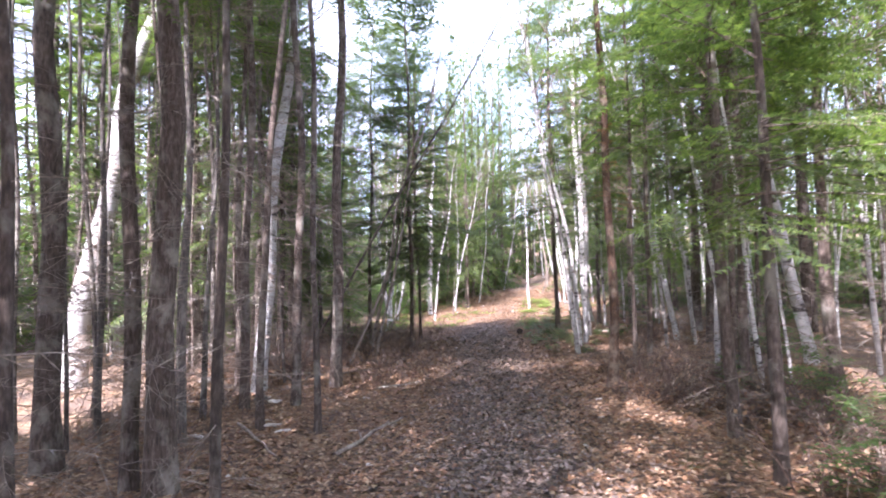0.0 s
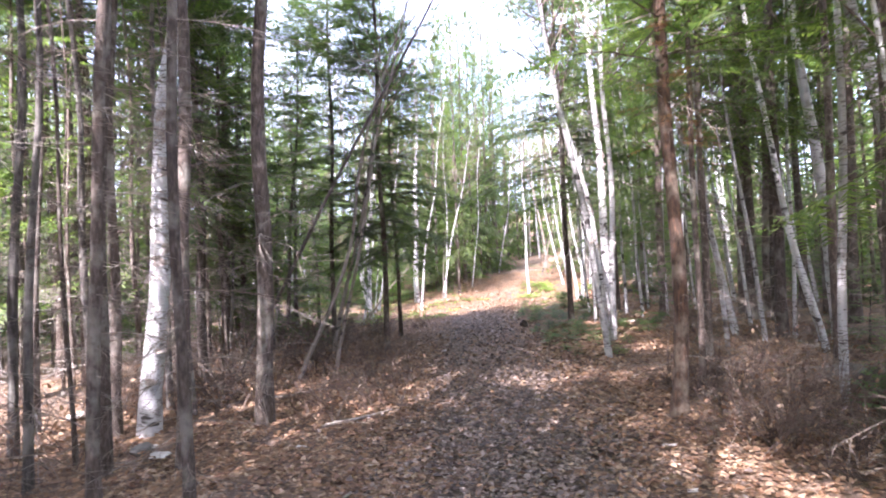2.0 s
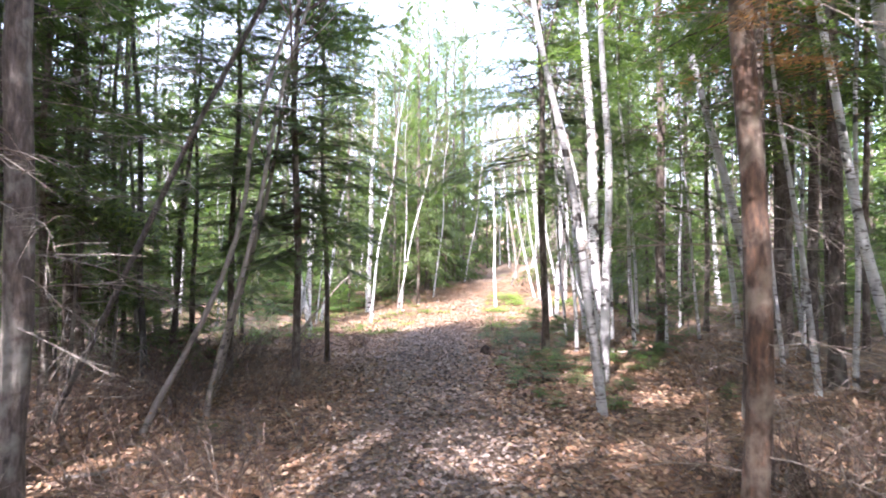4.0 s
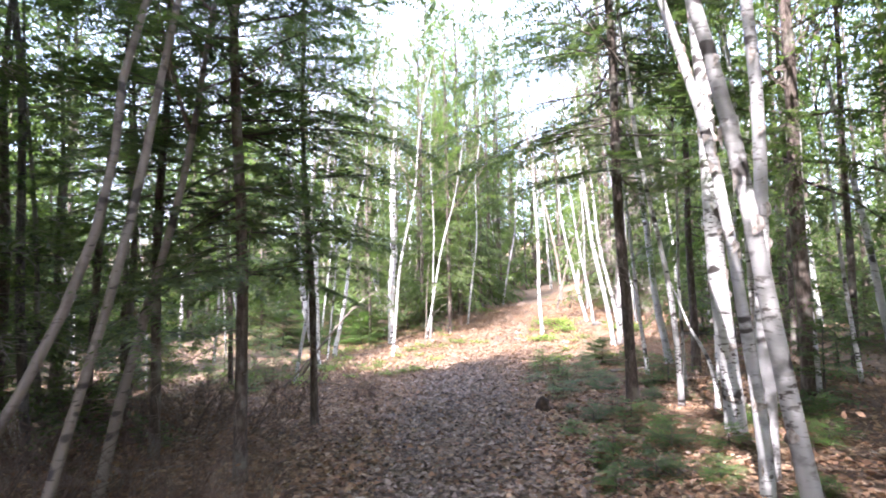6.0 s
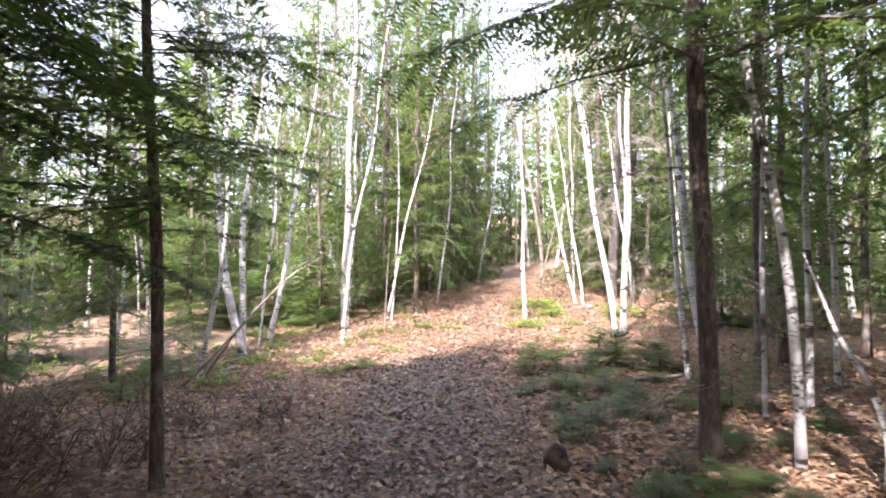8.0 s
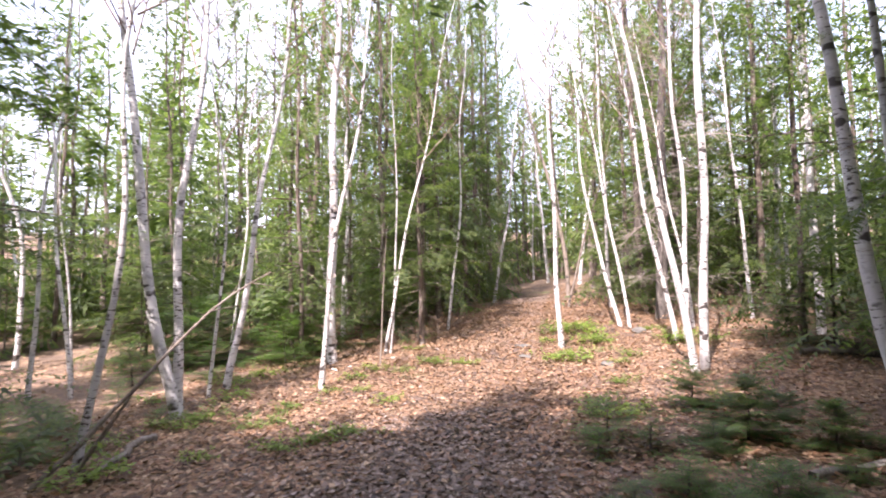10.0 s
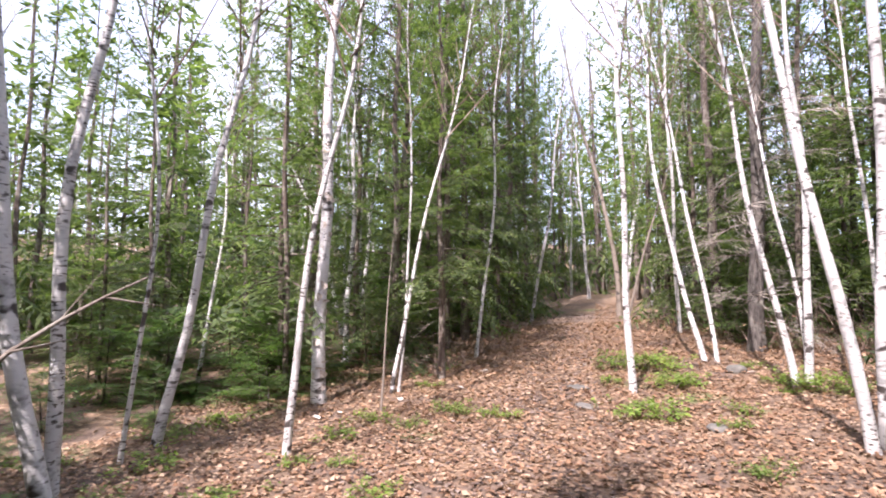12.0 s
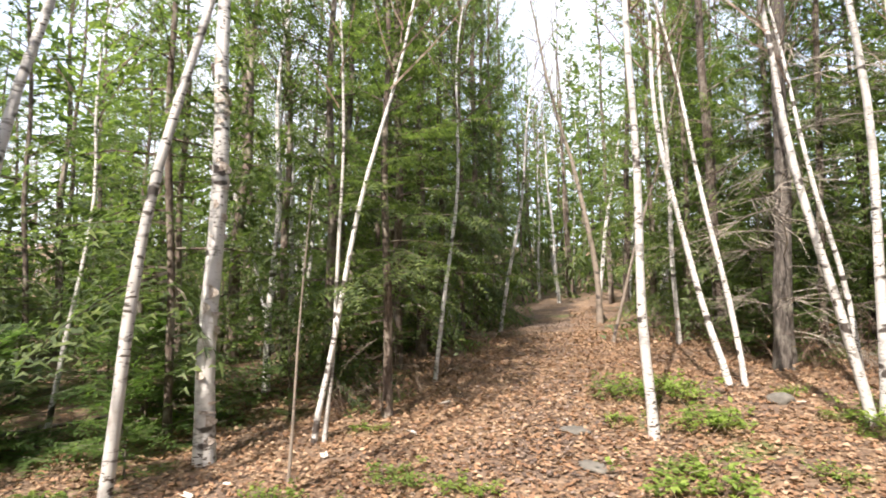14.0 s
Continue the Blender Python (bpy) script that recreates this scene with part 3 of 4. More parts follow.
birch(-1.17, 9.87, 0.027, 6.2, (0.200, 0.091), (0.0017, 0.0008), 2.4, bark=young_bark)
fir(-3.88, 14.21, 0.044, 6.5, (-0.021, -0.012), clear=1.0)
fir(-0.60, 11.03, 0.042, 9.0, (-0.008, -0.002), (-0.0012, -0.0003), 3.7, clear=1.5, dense=True, wide=0.95)
fir(-0.50, 12.80, 0.036, 7.6, (-0.031, -0.005), clear=1.5, dense=True, wide=0.82)
birch(2.23, 9.50, 0.043, 6.9, (-0.094, 0.061), (-0.0162, 0.0105), 2.5, bark=grey_shaded_bark, curls=18)
birch(2.45, 10.30, 0.037, 6.7, (-0.006, 0.003), (-0.0443, 0.0245), 2.8, curls=56)
birch(2.60, 10.55, 0.048, 7.2, (0.045, -0.025), (-0.0146, 0.0081), 2.9, bark=grey_shaded_bark, curls=18)
birch(2.88, 11.45, 0.073, 8.3, (-0.045, 0.031), (0.0027, -0.0018), 2.6, curls=30)
fir(2.52, 12.65, 0.054, 11.0, (-0.028, 0.010), (0.0025, -0.0009), 3.4, clear=2.3, dense=True, wide=1.35)
birch(2.90, 12.46, 0.028, 6.3, (-0.020, 0.009), (-0.0344, 0.0157), 2.2)
fir(-4.34, 14.73, 0.057, 7.4, (0.025, 0.018), clear=1.2)
fir(-2.76, 16.79, 0.043, 6.4, (-0.025, -0.010), clear=1.0)
birch(3.15, 20.95, 0.043, 6.9, (-0.055, 0.023), (0.0103, -0.0043), 3.6)
birch(4.30, 18.72, 0.056, 8.4, (0.040, -0.014), (-0.0040, 0.0014), 4.1)
birch(4.17, 18.66, 0.045, 7.9, (-0.145, 0.063))
birch(-0.47, 21.21, 0.084, 8.8, (-0.009, -0.003), (0.0074, 0.0026), 3.9, curls=56)
birch(-0.29, 19.23, 0.034, 6.5, (0.077, 0.025), (0.0156, 0.0050), 3.5)
birch(-1.60, 19.63, 0.047, 7.1, (0.194, 0.111), (-0.0119, -0.0068), 3.9)
birch(-1.25, 26.70, 0.045, 6.5, (-0.150, -0.010), (-0.0450, -0.004), 3.4)
birch(0.35, 21.40, 0.026, 6.2, (0.191, 0.033), (0.0048, 0.0008), 4.1)
birch(0.44, 21.45, 0.020, 5.9, (0.136, 0.021), (-0.0335, -0.0051), 3.1)
fir(0.96, 22.14, 0.049, 6.9, (-0.005, -0.000), clear=1.1)
birch(1.48, 23.67, 0.031, 6.4, (0.160, -0.006), (-0.0178, 0.0006), 4.3)
birch(2.96, 27.94, 0.041, 6.9, (0.209, -0.031), (-0.0126, 0.0019), 5.1)
birch(-1.60, 18.27, 0.063, 7.8, (-0.254, -0.095), (0.0345, 0.0129), 3.6)
birch(-1.69, 18.42, 0.053, 7.4, (-0.020, -0.008), (0.0161, 0.0061), 4.6)
birch(-1.64, 16.48, 0.031, 6.4, (0.190, 0.097), (-0.0324, -0.0166), 3.0)
birch(-1.65, 19.17, 0.022, 6.0, (0.145, 0.049), (-0.0321, -0.0108), 4.1)
birch(-3.65, 19.81, 0.030, 6.4, (-0.060, -0.033), (-0.0093, -0.0051), 1.9)
birch(-4.26, 19.88, 0.035, 6.6, (0.036, 0.022), (0.0060, 0.0037), 3.7)
birch(-6.17, 22.39, 0.051, 7.3, (0.126, 0.081), (-0.0549, -0.0356), 3.8)
birch(4.01, 15.48, 0.052, 7.3, (-0.148, 0.109), (0.0174, -0.0129), 2.7)
birch(6.86, 20.31, 0.063, 7.8, (-0.003, 0.002))
birch(7.07, 22.40, 0.039, 6.8, (-0.055, 0.030))
birch(9.74, 25.41, 0.058, 7.6, (-0.019, 0.012))
fir(5.65, 23.05, 0.113, 10.5, (0.032, -0.021), clear=8.4, state="snag")
birch(4.60, 22.35, 0.038, 6.7, (-0.283, 0.160), (0.0341, -0.0192), 4.3)
birch(4.75, 22.35, 0.033, 6.5, (-0.115, 0.068), (-0.0060, 0.0035), 3.2)
birch(4.99, 20.94, 0.042, 6.9, (-0.179, 0.147), (0.0141, -0.0115), 3.8)
birch(5.73, 21.96, 0.031, 6.4, (-0.041, 0.033), (-0.0322, 0.0258), 1.9)
birch(5.16, 21.04, 0.048, 7.2, (0.057, -0.048), (-0.0169, 0.0142), 3.6)
birch(-2.47, 22.44, 0.028, 6.3, (0.145, 0.088), (-0.0210, -0.0127), 3.2)
birch(-0.64, 23.81, 0.048, 7.2, (0.024, 0.006), (0.0019, 0.0005), 4.0)
birch(-0.76, 25.25, 0.050, 7.2, (0.146, 0.032), (-0.0402, -0.0089), 3.5)
birch(0.35, 20.49, 0.013, 2.1, (0.076, 0.016), (-0.0147, -0.0031), 1.7, bark=young_bark)
birch(3.03, 12.06, 0.025, 1.1, (0.121, -0.074), (-0.5061, 0.3087), 0.7)
birch(5.17, 28.36, 0.069, 8.1, (-0.006, 0.002), (-0.0353, 0.0116), 4.3, bark=young_bark)
birch(7.41, 35.25, 0.078, 8.5, (0.098, -0.032), (0.0086, -0.0028), 6.5)
birch(4.41, 25.50, 0.030, 4.5, (0.262, -0.091), bark=young_bark)
birch(8.80, 33.66, 0.088, 9.0, (0.133, -0.058))
birch(6.26, 39.06, 0.054, 7.5, (0.012, -0.003))
birch(6.41, 36.53, 0.065, 7.9, (-0.064, 0.017))

# ---- the forest around ----
FIR_LABELS = ("fir among the crowded trees of the forest", "young fir with dense green boughs in the forest")


def free(x, y, gap):
    return all((x - a) ** 2 + (y - b) ** 2 > gap * gap for a, b in WHERE)


def in_glade(x, y):
    """The sunny gap in the trees on the sun's side of the big leaning birch."""
    dx, dy = x + 5.35, y - 8.3
    return -0.5 < -0.47 * dx - 0.88 * dy < 9 and abs(0.88 * dx - 0.47 * dy) < 1.5


fill = random.Random(2024)
made = 0
for _ in range(9000):
    if made >= 390:
        break
    x, y = (fill.uniform(-20, 24), fill.uniform(-12, 58)) if made < 300 else (fill.uniform(-5, 12), fill.uniform(24, 50))
    side = x - path_x(y)
    clear_left = 1.3 if y < -1.5 else 3.4 if y < 9 else 4.0 if y < 14 else 6.0 if y < 22 else 1.5
    clear_right = 1.3 if y < -1.5 else 4.0 if y < 15 else 6.0 if y < 23 else 1.7
    if -clear_left < side < clear_right or not free(x, y, 1.0) or (y < 0 and abs(x) < 1.3) or in_glade(x, y):
        continue
    made += 1
    lean = (fill.uniform(-0.05, 0.05), fill.uniform(-0.05, 0.05))
    near = 1 if abs(side) < 9 and -1 < y < 34 else 2
    if fill.random() < (0.40 if y > 20 else 0.22):
        birch(x, y, fill.uniform(0.03, 0.065), fill.uniform(7.5, 10.5), (lean[0] * 3, lean[1] * 2), label="thin pale birch among the crowded forest trees")
    else:
        r = fill.uniform(0.04, 0.10)
        h, clear = (4.0 if y < 22 else 6.0) + 62 * r + fill.uniform(0, 2.5), fill.choice((0.5, 1.2, 2.5) if y < 10 else (0.2, 0.4, 0.8, 1.6))
        if y < 12 and x < 9:
            clear = fill.uniform(0.45, 0.65) * h if x < 0 else fill.uniform(0.38, 0.58) * h
        if near == 1:
            fir(x, y, r, h, lean, clear=clear, far=1, label=fill.choice(FIR_LABELS))
        else:
            back_fir(x, y, r, h, lean, clear, fill)

# young firs crowding under the tall trees
made = 0
for _ in range(4000):
    if made >= 190:
        break
    x, y = fill.uniform(-14, 16), fill.uniform(2, 46)
    side = x - path_x(y)
    if (x < 9 and y < 12) or -(3.6 if y < 14 else 6.5 if y < 22 else 4.6) < side < (4.4 if y < 23 else 3.0) or not free(x, y, 0.7) or in_glade(x, y):
        continue
    made += 1
    r, h = fill.uniform(0.015, 0.03), fill.uniform(1.3, 3.2)
    if abs(side) < 7:
        fir(x, y, r, h, clear=0.15, far=1, label="short bushy young fir under the tall trees")
    else:
        back_fir(x, y, r, h, (0, 0), 0.15, fill)

# far woods all round, beyond the trees that can be told apart
far = random.Random(77)
for i in range(520):
    a, d = far.uniform(0, 2 * math.pi), far.uniform(13, 62)
    x, y = 2 + d * math.sin(a), 16 + d * math.cos(a)
    if in_glade(x, y) or abs(x - path_x(y)) < (9 if y < 34 else 2.2) or y < -14 or not free(x, y, 1.3):
        continue
    back_fir(x, y, 0.10, far.uniform(6, 9) if d < 22 else far.uniform(10, 14), (0, 0), 0.2, far, 1.0 if d < 22 else 1.35, REMOTE if d > 32 else DISTANT)
for i in range(70):
    x, y = far.uniform(-24, -7.5), far.uniform(15, 38)
    if free(x, y, 0.9):
        back_fir(x, y, 0.06, far.uniform(3.5, 8), (0, 0), 0.15, far, 1.0)
for i in range(420):
    a, d = far.uniform(0, 2 * math.pi), far.uniform(11, 30)
    x, y = 2 + d * math.sin(a), 17 + d * math.cos(a)
    side = x - path_x(y)
    if in_glade(x, y) or -(7.5 if y > 4 else 5.0) < side < 7.5 and y < 32 or -1.8 < side < 2.0 or y < -10 or not free(x, y, 0.9):
        continue
    back_fir(x, y, 0.08, far.uniform(8, 12.5), (0, 0), far.uniform(0.2, 1.0) if y > 12 or abs(side) > 11 else 3.5, far, 1.2, MIDDLE)
tagged(new("far_woods", mesh_of("far_woods", BACK["v"], BACK["f"], [needles, fir_bark], BACK["s"])), "crowded dark green firs deep in the forest", "woods", kind="stuff")


slim = random.Random(404)
# firs closing the sides of the glade
made = 0
for _ in range(900):
    if made >= 36:
        break
    x, y = (slim.uniform(5.2, 11.5), slim.uniform(9.0, 31.0)) if made < 28 else (slim.uniform(-12.5, -6.5), slim.uniform(13.0, 31.0))
    side = x - path_x(y)
    if (-5.2 if y < 23 else -2.2) < side < (3.6 if y < 15 else 4.4 if y < 22 else 2.4) or not free(x, y, 0.7):
        continue
    made += 1
    fir(x, y, slim.uniform(0.04, 0.08), slim.uniform(8.0, 12.0), (slim.uniform(-0.03, 0.03), slim.uniform(-0.03, 0.03)), clear=slim.uniform(0.3, 1.8) if y > 15 else slim.uniform(2.5, 4.5), far=1, label=slim.choice(FIR_LABELS))

# thin poles between the trees: bare dead firs by the start, slim birches further in
made = 0
for _ in range(600):
    if made >= 62:
        break
    x, y = slim.uniform(-7.0, -2.2), slim.uniform(5.0, 12.5)
    if not free(x, y, 0.36) or in_glade(x, y) or x > path_x(y) - 2.6:
        continue
    made += 1
    fir(x, y, slim.uniform(0.016, 0.042), slim.uniform(6.0, 9.5), (slim.uniform(-0.06, 0.06), slim.uniform(-0.05, 0.05)), clear=5.0, state="snag" if slim.random() < 0.6 else "green", wide=0.6, twigs=16, label="thin bare dead fir pole with brittle twigs")
made = 0
for _ in range(600):
    if made >= 40:
        break
    x, y = (slim.uniform(3.2, 8.5), slim.uniform(6.5, 15.0)) if made < 34 else (slim.uniform(-7.0, -3.0), slim.uniform(15.5, 22.0))
    if not free(x, y, 0.5):
        continue
    made += 1
    birch(x, y, slim.uniform(0.018, 0.038), slim.uniform(5.0, 8.0), (slim.uniform(-0.14, 0.06), slim.uniform(-0.08, 0.08)), bark=None if slim.random() < 0.7 else grey_shaded_bark, label="slim pale birch pole between the firs")


# ---- undergrowth ----
def sapling(x, y, size, flat=1.0, label="small bushy green fir sapling on the leaf litter", thick=False):
    seed = int(abs(x * 71 + y * 37) * 100)
    rnd = random.Random(seed)
    plant = stand("fir_sapling", x, y, rnd.uniform(0, 360))
    tagged(plant, label, "sapling", "fir saplings")
    part("trunk", trunk_mesh("trunk", fir_bark, 0.012 * size + 0.004, size * flat * 0.8, (rnd.uniform(-0.1, 0.1), 0), (0, 0), 1, seed, 5), plant)
    ob = part("crown", rnd.choice(BUSHY if thick else BABY), plant)
    k = size / 0.9
    ob.matrix_basis = pose(0, 0, 0.02, rnd.uniform(-6, 6), rnd.uniform(-6, 6), 0) @ Matrix.Diagonal((k * 1.3, k * 1.3, k * flat, 1))
    return plant


def brush_stem(seed, reach, high):
    """One arching bare stem with side twigs, leaning out along x."""
    rnd = random.Random(seed)
    verts, faces = [], []
    for _ in range(3):
        az, ln = rnd.uniform(-0.5, 0.5), reach * rnd.uniform(0.5, 1.1)
        d, hh = Vector((math.cos(az), math.sin(az), 0)), high * rnd.uniform(0.5, 1.15)
        pts = [Vector((0, 0, -0.05)) + d * (ln * s) + Vector((0, 0, hh * (1.7 * s - 0.8 * s * s))) for s in (0, 0.35, 0.7, 1)]
        tube(verts, faces, pts, [0.005, 0.004, 0.003, 0.0012], 3)
        for _ in range(5):
            q = pts[rnd.choice((1, 2, 3))]
            e = (d * rnd.uniform(-0.2, 1) + Vector((rnd.uniform(-1, 1), rnd.uniform(-1, 1), rnd.uniform(-0.2, 0.8)))).normalized() * rnd.uniform(0.06, 0.24)
            tube(verts, faces, [q, q + e], [0.0025, 0.001], 3)
    return mesh_of("brush_stem", verts, faces, [twig_wood])


def brush_tangle(seed):
    rnd = random.Random(seed)
    verts, faces = [], []
    stems = [brush_stem(seed * 7 + i, (0.5, 0.65, 0.4, 0.55, 0.3, 0.7)[i], (0.5, 0.35, 0.65, 0.42, 0.7, 0.3)[i]) for i in range(6)]
    for _ in range(13):
        me, k = rnd.choice(stems), len(verts)
        m = pose(rnd.gauss(0, 0.25), rnd.gauss(0, 0.25), 0, 0, 0, rnd.uniform(0, 360)) @ Matrix.Diagonal((*(rnd.uniform(0.7, 1.15),) * 3, 1))
        verts.extend(m @ v.co for v in me.vertices)
        faces.extend(tuple(q + k for q in p.vertices) for p in me.polygons)
    slots = [0] * len(faces)
    for _ in range(90):   # dead leaves caught between the twigs
        p = Vector((rnd.gauss(0, 0.3), rnd.gauss(0, 0.3), abs(rnd.gauss(0, 0.16)) + 0.02))
        a = Vector((rnd.uniform(-1, 1), rnd.uniform(-1, 1), rnd.uniform(-0.6, 0.6))).normalized()
        b = a.cross(Vector((rnd.uniform(-1, 1), rnd.uniform(-1, 1), 0.5))).normalized()
        s, k = rnd.uniform(0.014, 0.034), len(verts)
        verts.extend((p - a * s, p + b * s * 0.6, p + a * s, p - b * s * 0.5))
        faces.append((k, k + 1, k + 2, k + 3))
        slots.append(1)
    return mesh_of("brush_tangle", verts, faces, [birch_twig, dry_leaves], slots)


TANGLE = [brush_tangle(31 + i) for i in range(4)]


def brush(x, y, size=1.0):
    rnd = random.Random(int(abs(x * 17 + y * 53) * 100))
    ob = new("dead_brush", rnd.choice(TANGLE))
    ob.matrix_basis = pose(x, y, floor_z(x, y) - 0.02, 0, 0, rnd.uniform(0, 360)) @ Matrix.Diagonal((size, size, size, 1))
    return tagged(ob, "tangle of bare brown brush twigs holding dead leaves", "brush", "brush clumps", "stuff")


def shrub_meshes(seed, stems, leaves):
    rnd = random.Random(seed)
    sv2, sf2, lv, lf = [], [], [], []
    for _ in range(stems):
        az, ln = rnd.uniform(0, 6.28), rnd.uniform(0.10, 0.30)
        p, d = Vector((rnd.gauss(0, 0.12), rnd.gauss(0, 0.12), -0.03)), Vector((math.cos(az), math.sin(az), 0))
        pts = [p, p + d * ln * 0.4 + Vector((0, 0, ln * 0.7)), p + d * ln + Vector((0, 0, ln * 0.95))]
        tube(sv2, sf2, pts, [0.004, 0.003, 0.0015], 3)
        for _ in range(leaves):
            s = rnd.uniform(0.35, 1.0)
            q = pts[1].lerp(pts[2], s) + Vector((rnd.gauss(0, 0.03), rnd.gauss(0, 0.03), rnd.gauss(0, 0.025)))
            a = Vector((rnd.uniform(-1, 1), rnd.uniform(-1, 1), rnd.uniform(-0.3, 0.3))).normalized()
            b = a.cross(Vector((rnd.uniform(-0.4, 0.4), rnd.uniform(-0.4, 0.4), 1))).normalized()
            z, k = rnd.uniform(0.016, 0.036), len(lv)
            lv.extend((q, q + a * z + b * z * 0.62 + Vector((0, 0, 0.004)), q + a * z * 2.2, q + a * z - b * z * 0.62 + Vector((0, 0, 0.004))))
            lf.extend(((k, k + 1, k + 2), (k, k + 2, k + 3)))
    return mesh_of("shrub_stems", sv2, sf2, [birch_twig]), mesh_of("shrub_leaves", lv, lf, [shrub_leaves])


SHRUB = [shrub_meshes(221 + i, (22, 30, 16)[i], 14) for i in range(3)]


def shrub(x, y, size=1.0):
    rnd = random.Random(int(abs(x * 29 + y * 83) * 100))
    plant = stand("low_shrub", x, y, rnd.uniform(0, 360))
    tagged(plant, "low light-green leafy shrub in the leaf litter", "shrub", "low shrubs")
    for mesh, name in zip(rnd.choice(SHRUB), ("stalk", "foliage")):
        part(name, mesh, plant).scale = (size * 1.15, size * 1.15, size)
    return plant


# ---- things on the ground ----
def stick(a, b, r, label, forks=2, lift=0.0, mat=None):
    rnd = random.Random(int(abs(a[0] * 7 + a[1] * 13 + b[0]) * 100))
    pts, radii = [], []
    for i in range(7):
        s = i / 6
        x, y = a[0] + (b[0] - a[0]) * s, a[1] + (b[1] - a[1]) * s
        x, y = x + rnd.uniform(-1, 1) * 1.3 * r, y + rnd.uniform(-1, 1) * 1.3 * r
        pts.append(Vector((x, y, floor_z(x, y) + r * 0.8 + 0.012 + lift * s)))
        radii.append(r * (1.1 - 0.6 * s) * rnd.uniform(0.85, 1.15))
    verts, faces = [], []
    tube(verts, faces, pts, radii, 7)
    for _ in range(forks):
        p = pts[rnd.choice((2, 3, 4, 5))]
        d = (pts[-1] - pts[0]).normalized() + Vector((rnd.uniform(-0.9, 0.9), rnd.uniform(-0.9, 0.9), rnd.uniform(0, 0.35)))
        tube(verts, faces, [p, p + d * r * 3.5, p + d * r * 7], [r * 0.6, r * 0.45, r * 0.2], 5)
    return tagged(new("fallen_branch", mesh_of("fallen_branch", verts, faces, [mat or twig_wood], soft=True)), label, "branch", "fallen branches")


def arched_branch():
    """A long dead branch propped up at a slant by a second leg, its thin end forked in the air."""
    rnd = random.Random(61)
    foot = Vector((-1.76, 16.12, floor_z(-1.76, 16.12) - 0.03))
    tip = Vector((-0.30, 16.97, 1.48))
    pts, radii = [], []
    for i in range(11):
        s = i / 10
        p = foot.lerp(tip, s) + Vector((0, 0, 0.10 * math.sin(math.pi * s) - 0.05 * math.sin(2 * math.pi * s)))
        pts.append(p + Vector((rnd.uniform(-1, 1), rnd.uniform(-1, 1), rnd.uniform(-1, 1))) * 0.012)
        radii.append(0.021 * (1.05 - 0.8 * s))
    verts, faces = [], []
    tube(verts, faces, pts, radii, 7)
    a = Vector((-1.62, 16.42, floor_z(-1.62, 16.42) - 0.03))
    tube(verts, faces, [a, a.lerp(pts[4], 0.5) + Vector((0.03, 0.02, 0.05)), pts[4]], [0.020, 0.017, 0.012], 7)
    for i, d in ((5, (0.05, 0.25, 0.2)), (7, (0.3, -0.05, 0.06)), (8, (0.1, 0.12, 0.22)), (9, (0.22, 0.1, -0.04))):
        tube(verts, faces, [pts[i], pts[i] + Vector(d) * 0.5, pts[i] + Vector(d)], [0.006, 0.004, 0.0015], 4)
    return tagged(new("fallen_branch", mesh_of("fallen_branch", verts, faces, [twig_wood], soft=True)), "long forked dead branch propped at a slant off the ground", "branch", "fallen branches")


def stone(x, y, sx, sy, sz, label="flat grey stone half sunk in the path"):
    bm = bmesh.new()
    bmesh.ops.create_icosphere(bm, subdivisions=3, radius=1)
    for v in bm.verts:
        n = noise.noise(v.co * 1.6 + Vector((x, y, 0)))
        v.co = Vector((v.co.x * sx, v.co.y * sy, v.co.z * sz)) * (1 + 0.28 * n)
    me = bpy.data.meshes.new("stone")
    bm.to_mesh(me)
    bm.free()
    me.materials.append(stone_mat)
    me.polygons.foreach_set("use_smooth", [True] * len(me.polygons))
    ob = new("stone", me)
    ob.matrix_basis = pose(x, y, floor_z(x, y) + sz * 0.25, 0, 0, x * 40)
    return tagged(ob, label, "stone", "stones")


def scrap(x, y, size, label="pale curled scrap of birch bark on the leaves"):
    rnd = random.Random(int(abs(x * 91 + y * 57) * 100))
    verts, w, curl = [], size * rnd.uniform(0.4, 0.8), rnd.uniform(1.2, 2.6)
    for i in range(7):
        a = curl * (i / 6 - 0.5)
        for j in range(4):
            u = (j / 3 - 0.5) * size * (1 + 0.25 * math.sin(i * 2.1 + x))
            verts.append((u + 0.1 * w * math.sin(j * 3 + i), w / curl * math.sin(a), w / curl * (1 - math.cos(a)) + 0.02 * size * math.sin(j * 2)))
    faces = [(i * 4 + j, i * 4 + j + 1, i * 4 + j + 5, i * 4 + j + 4) for i in range(6) for j in range(3)]
    ob = new("bark_scrap", mesh_of("bark_scrap", verts, faces, [scrap_mat], soft=True))
    ob.modifiers.new("thick", "SOLIDIFY").thickness = 0.003
    ob.matrix_basis = pose(x, y, floor_z(x, y) + 0.018, rnd.uniform(-12, 12), rnd.uniform(-12, 12), rnd.uniform(0, 360))
    return tagged(ob, label, "bark scrap", "bark scraps")


def rotten_stub(x, y):
    bm = bmesh.new()
    bmesh.ops.create_icosphere(bm, subdivisions=3, radius=0.075)
    for v in bm.verts:
        n = noise.noise(v.co * 16)
        v.co *= 1 + 0.6 * n
        v.co.z *= 1.25
    me = bpy.data.meshes.new("rotten_stub")
    bm.to_mesh(me)
    bm.free()
    me.materials.append(stump_mat)
    ob = new("rotten_stub", me)
    ob.matrix_basis = pose(x, y, floor_z(x, y) + 0.04)
    return tagged(ob, "small dark rotten stub beside the path", "stump")


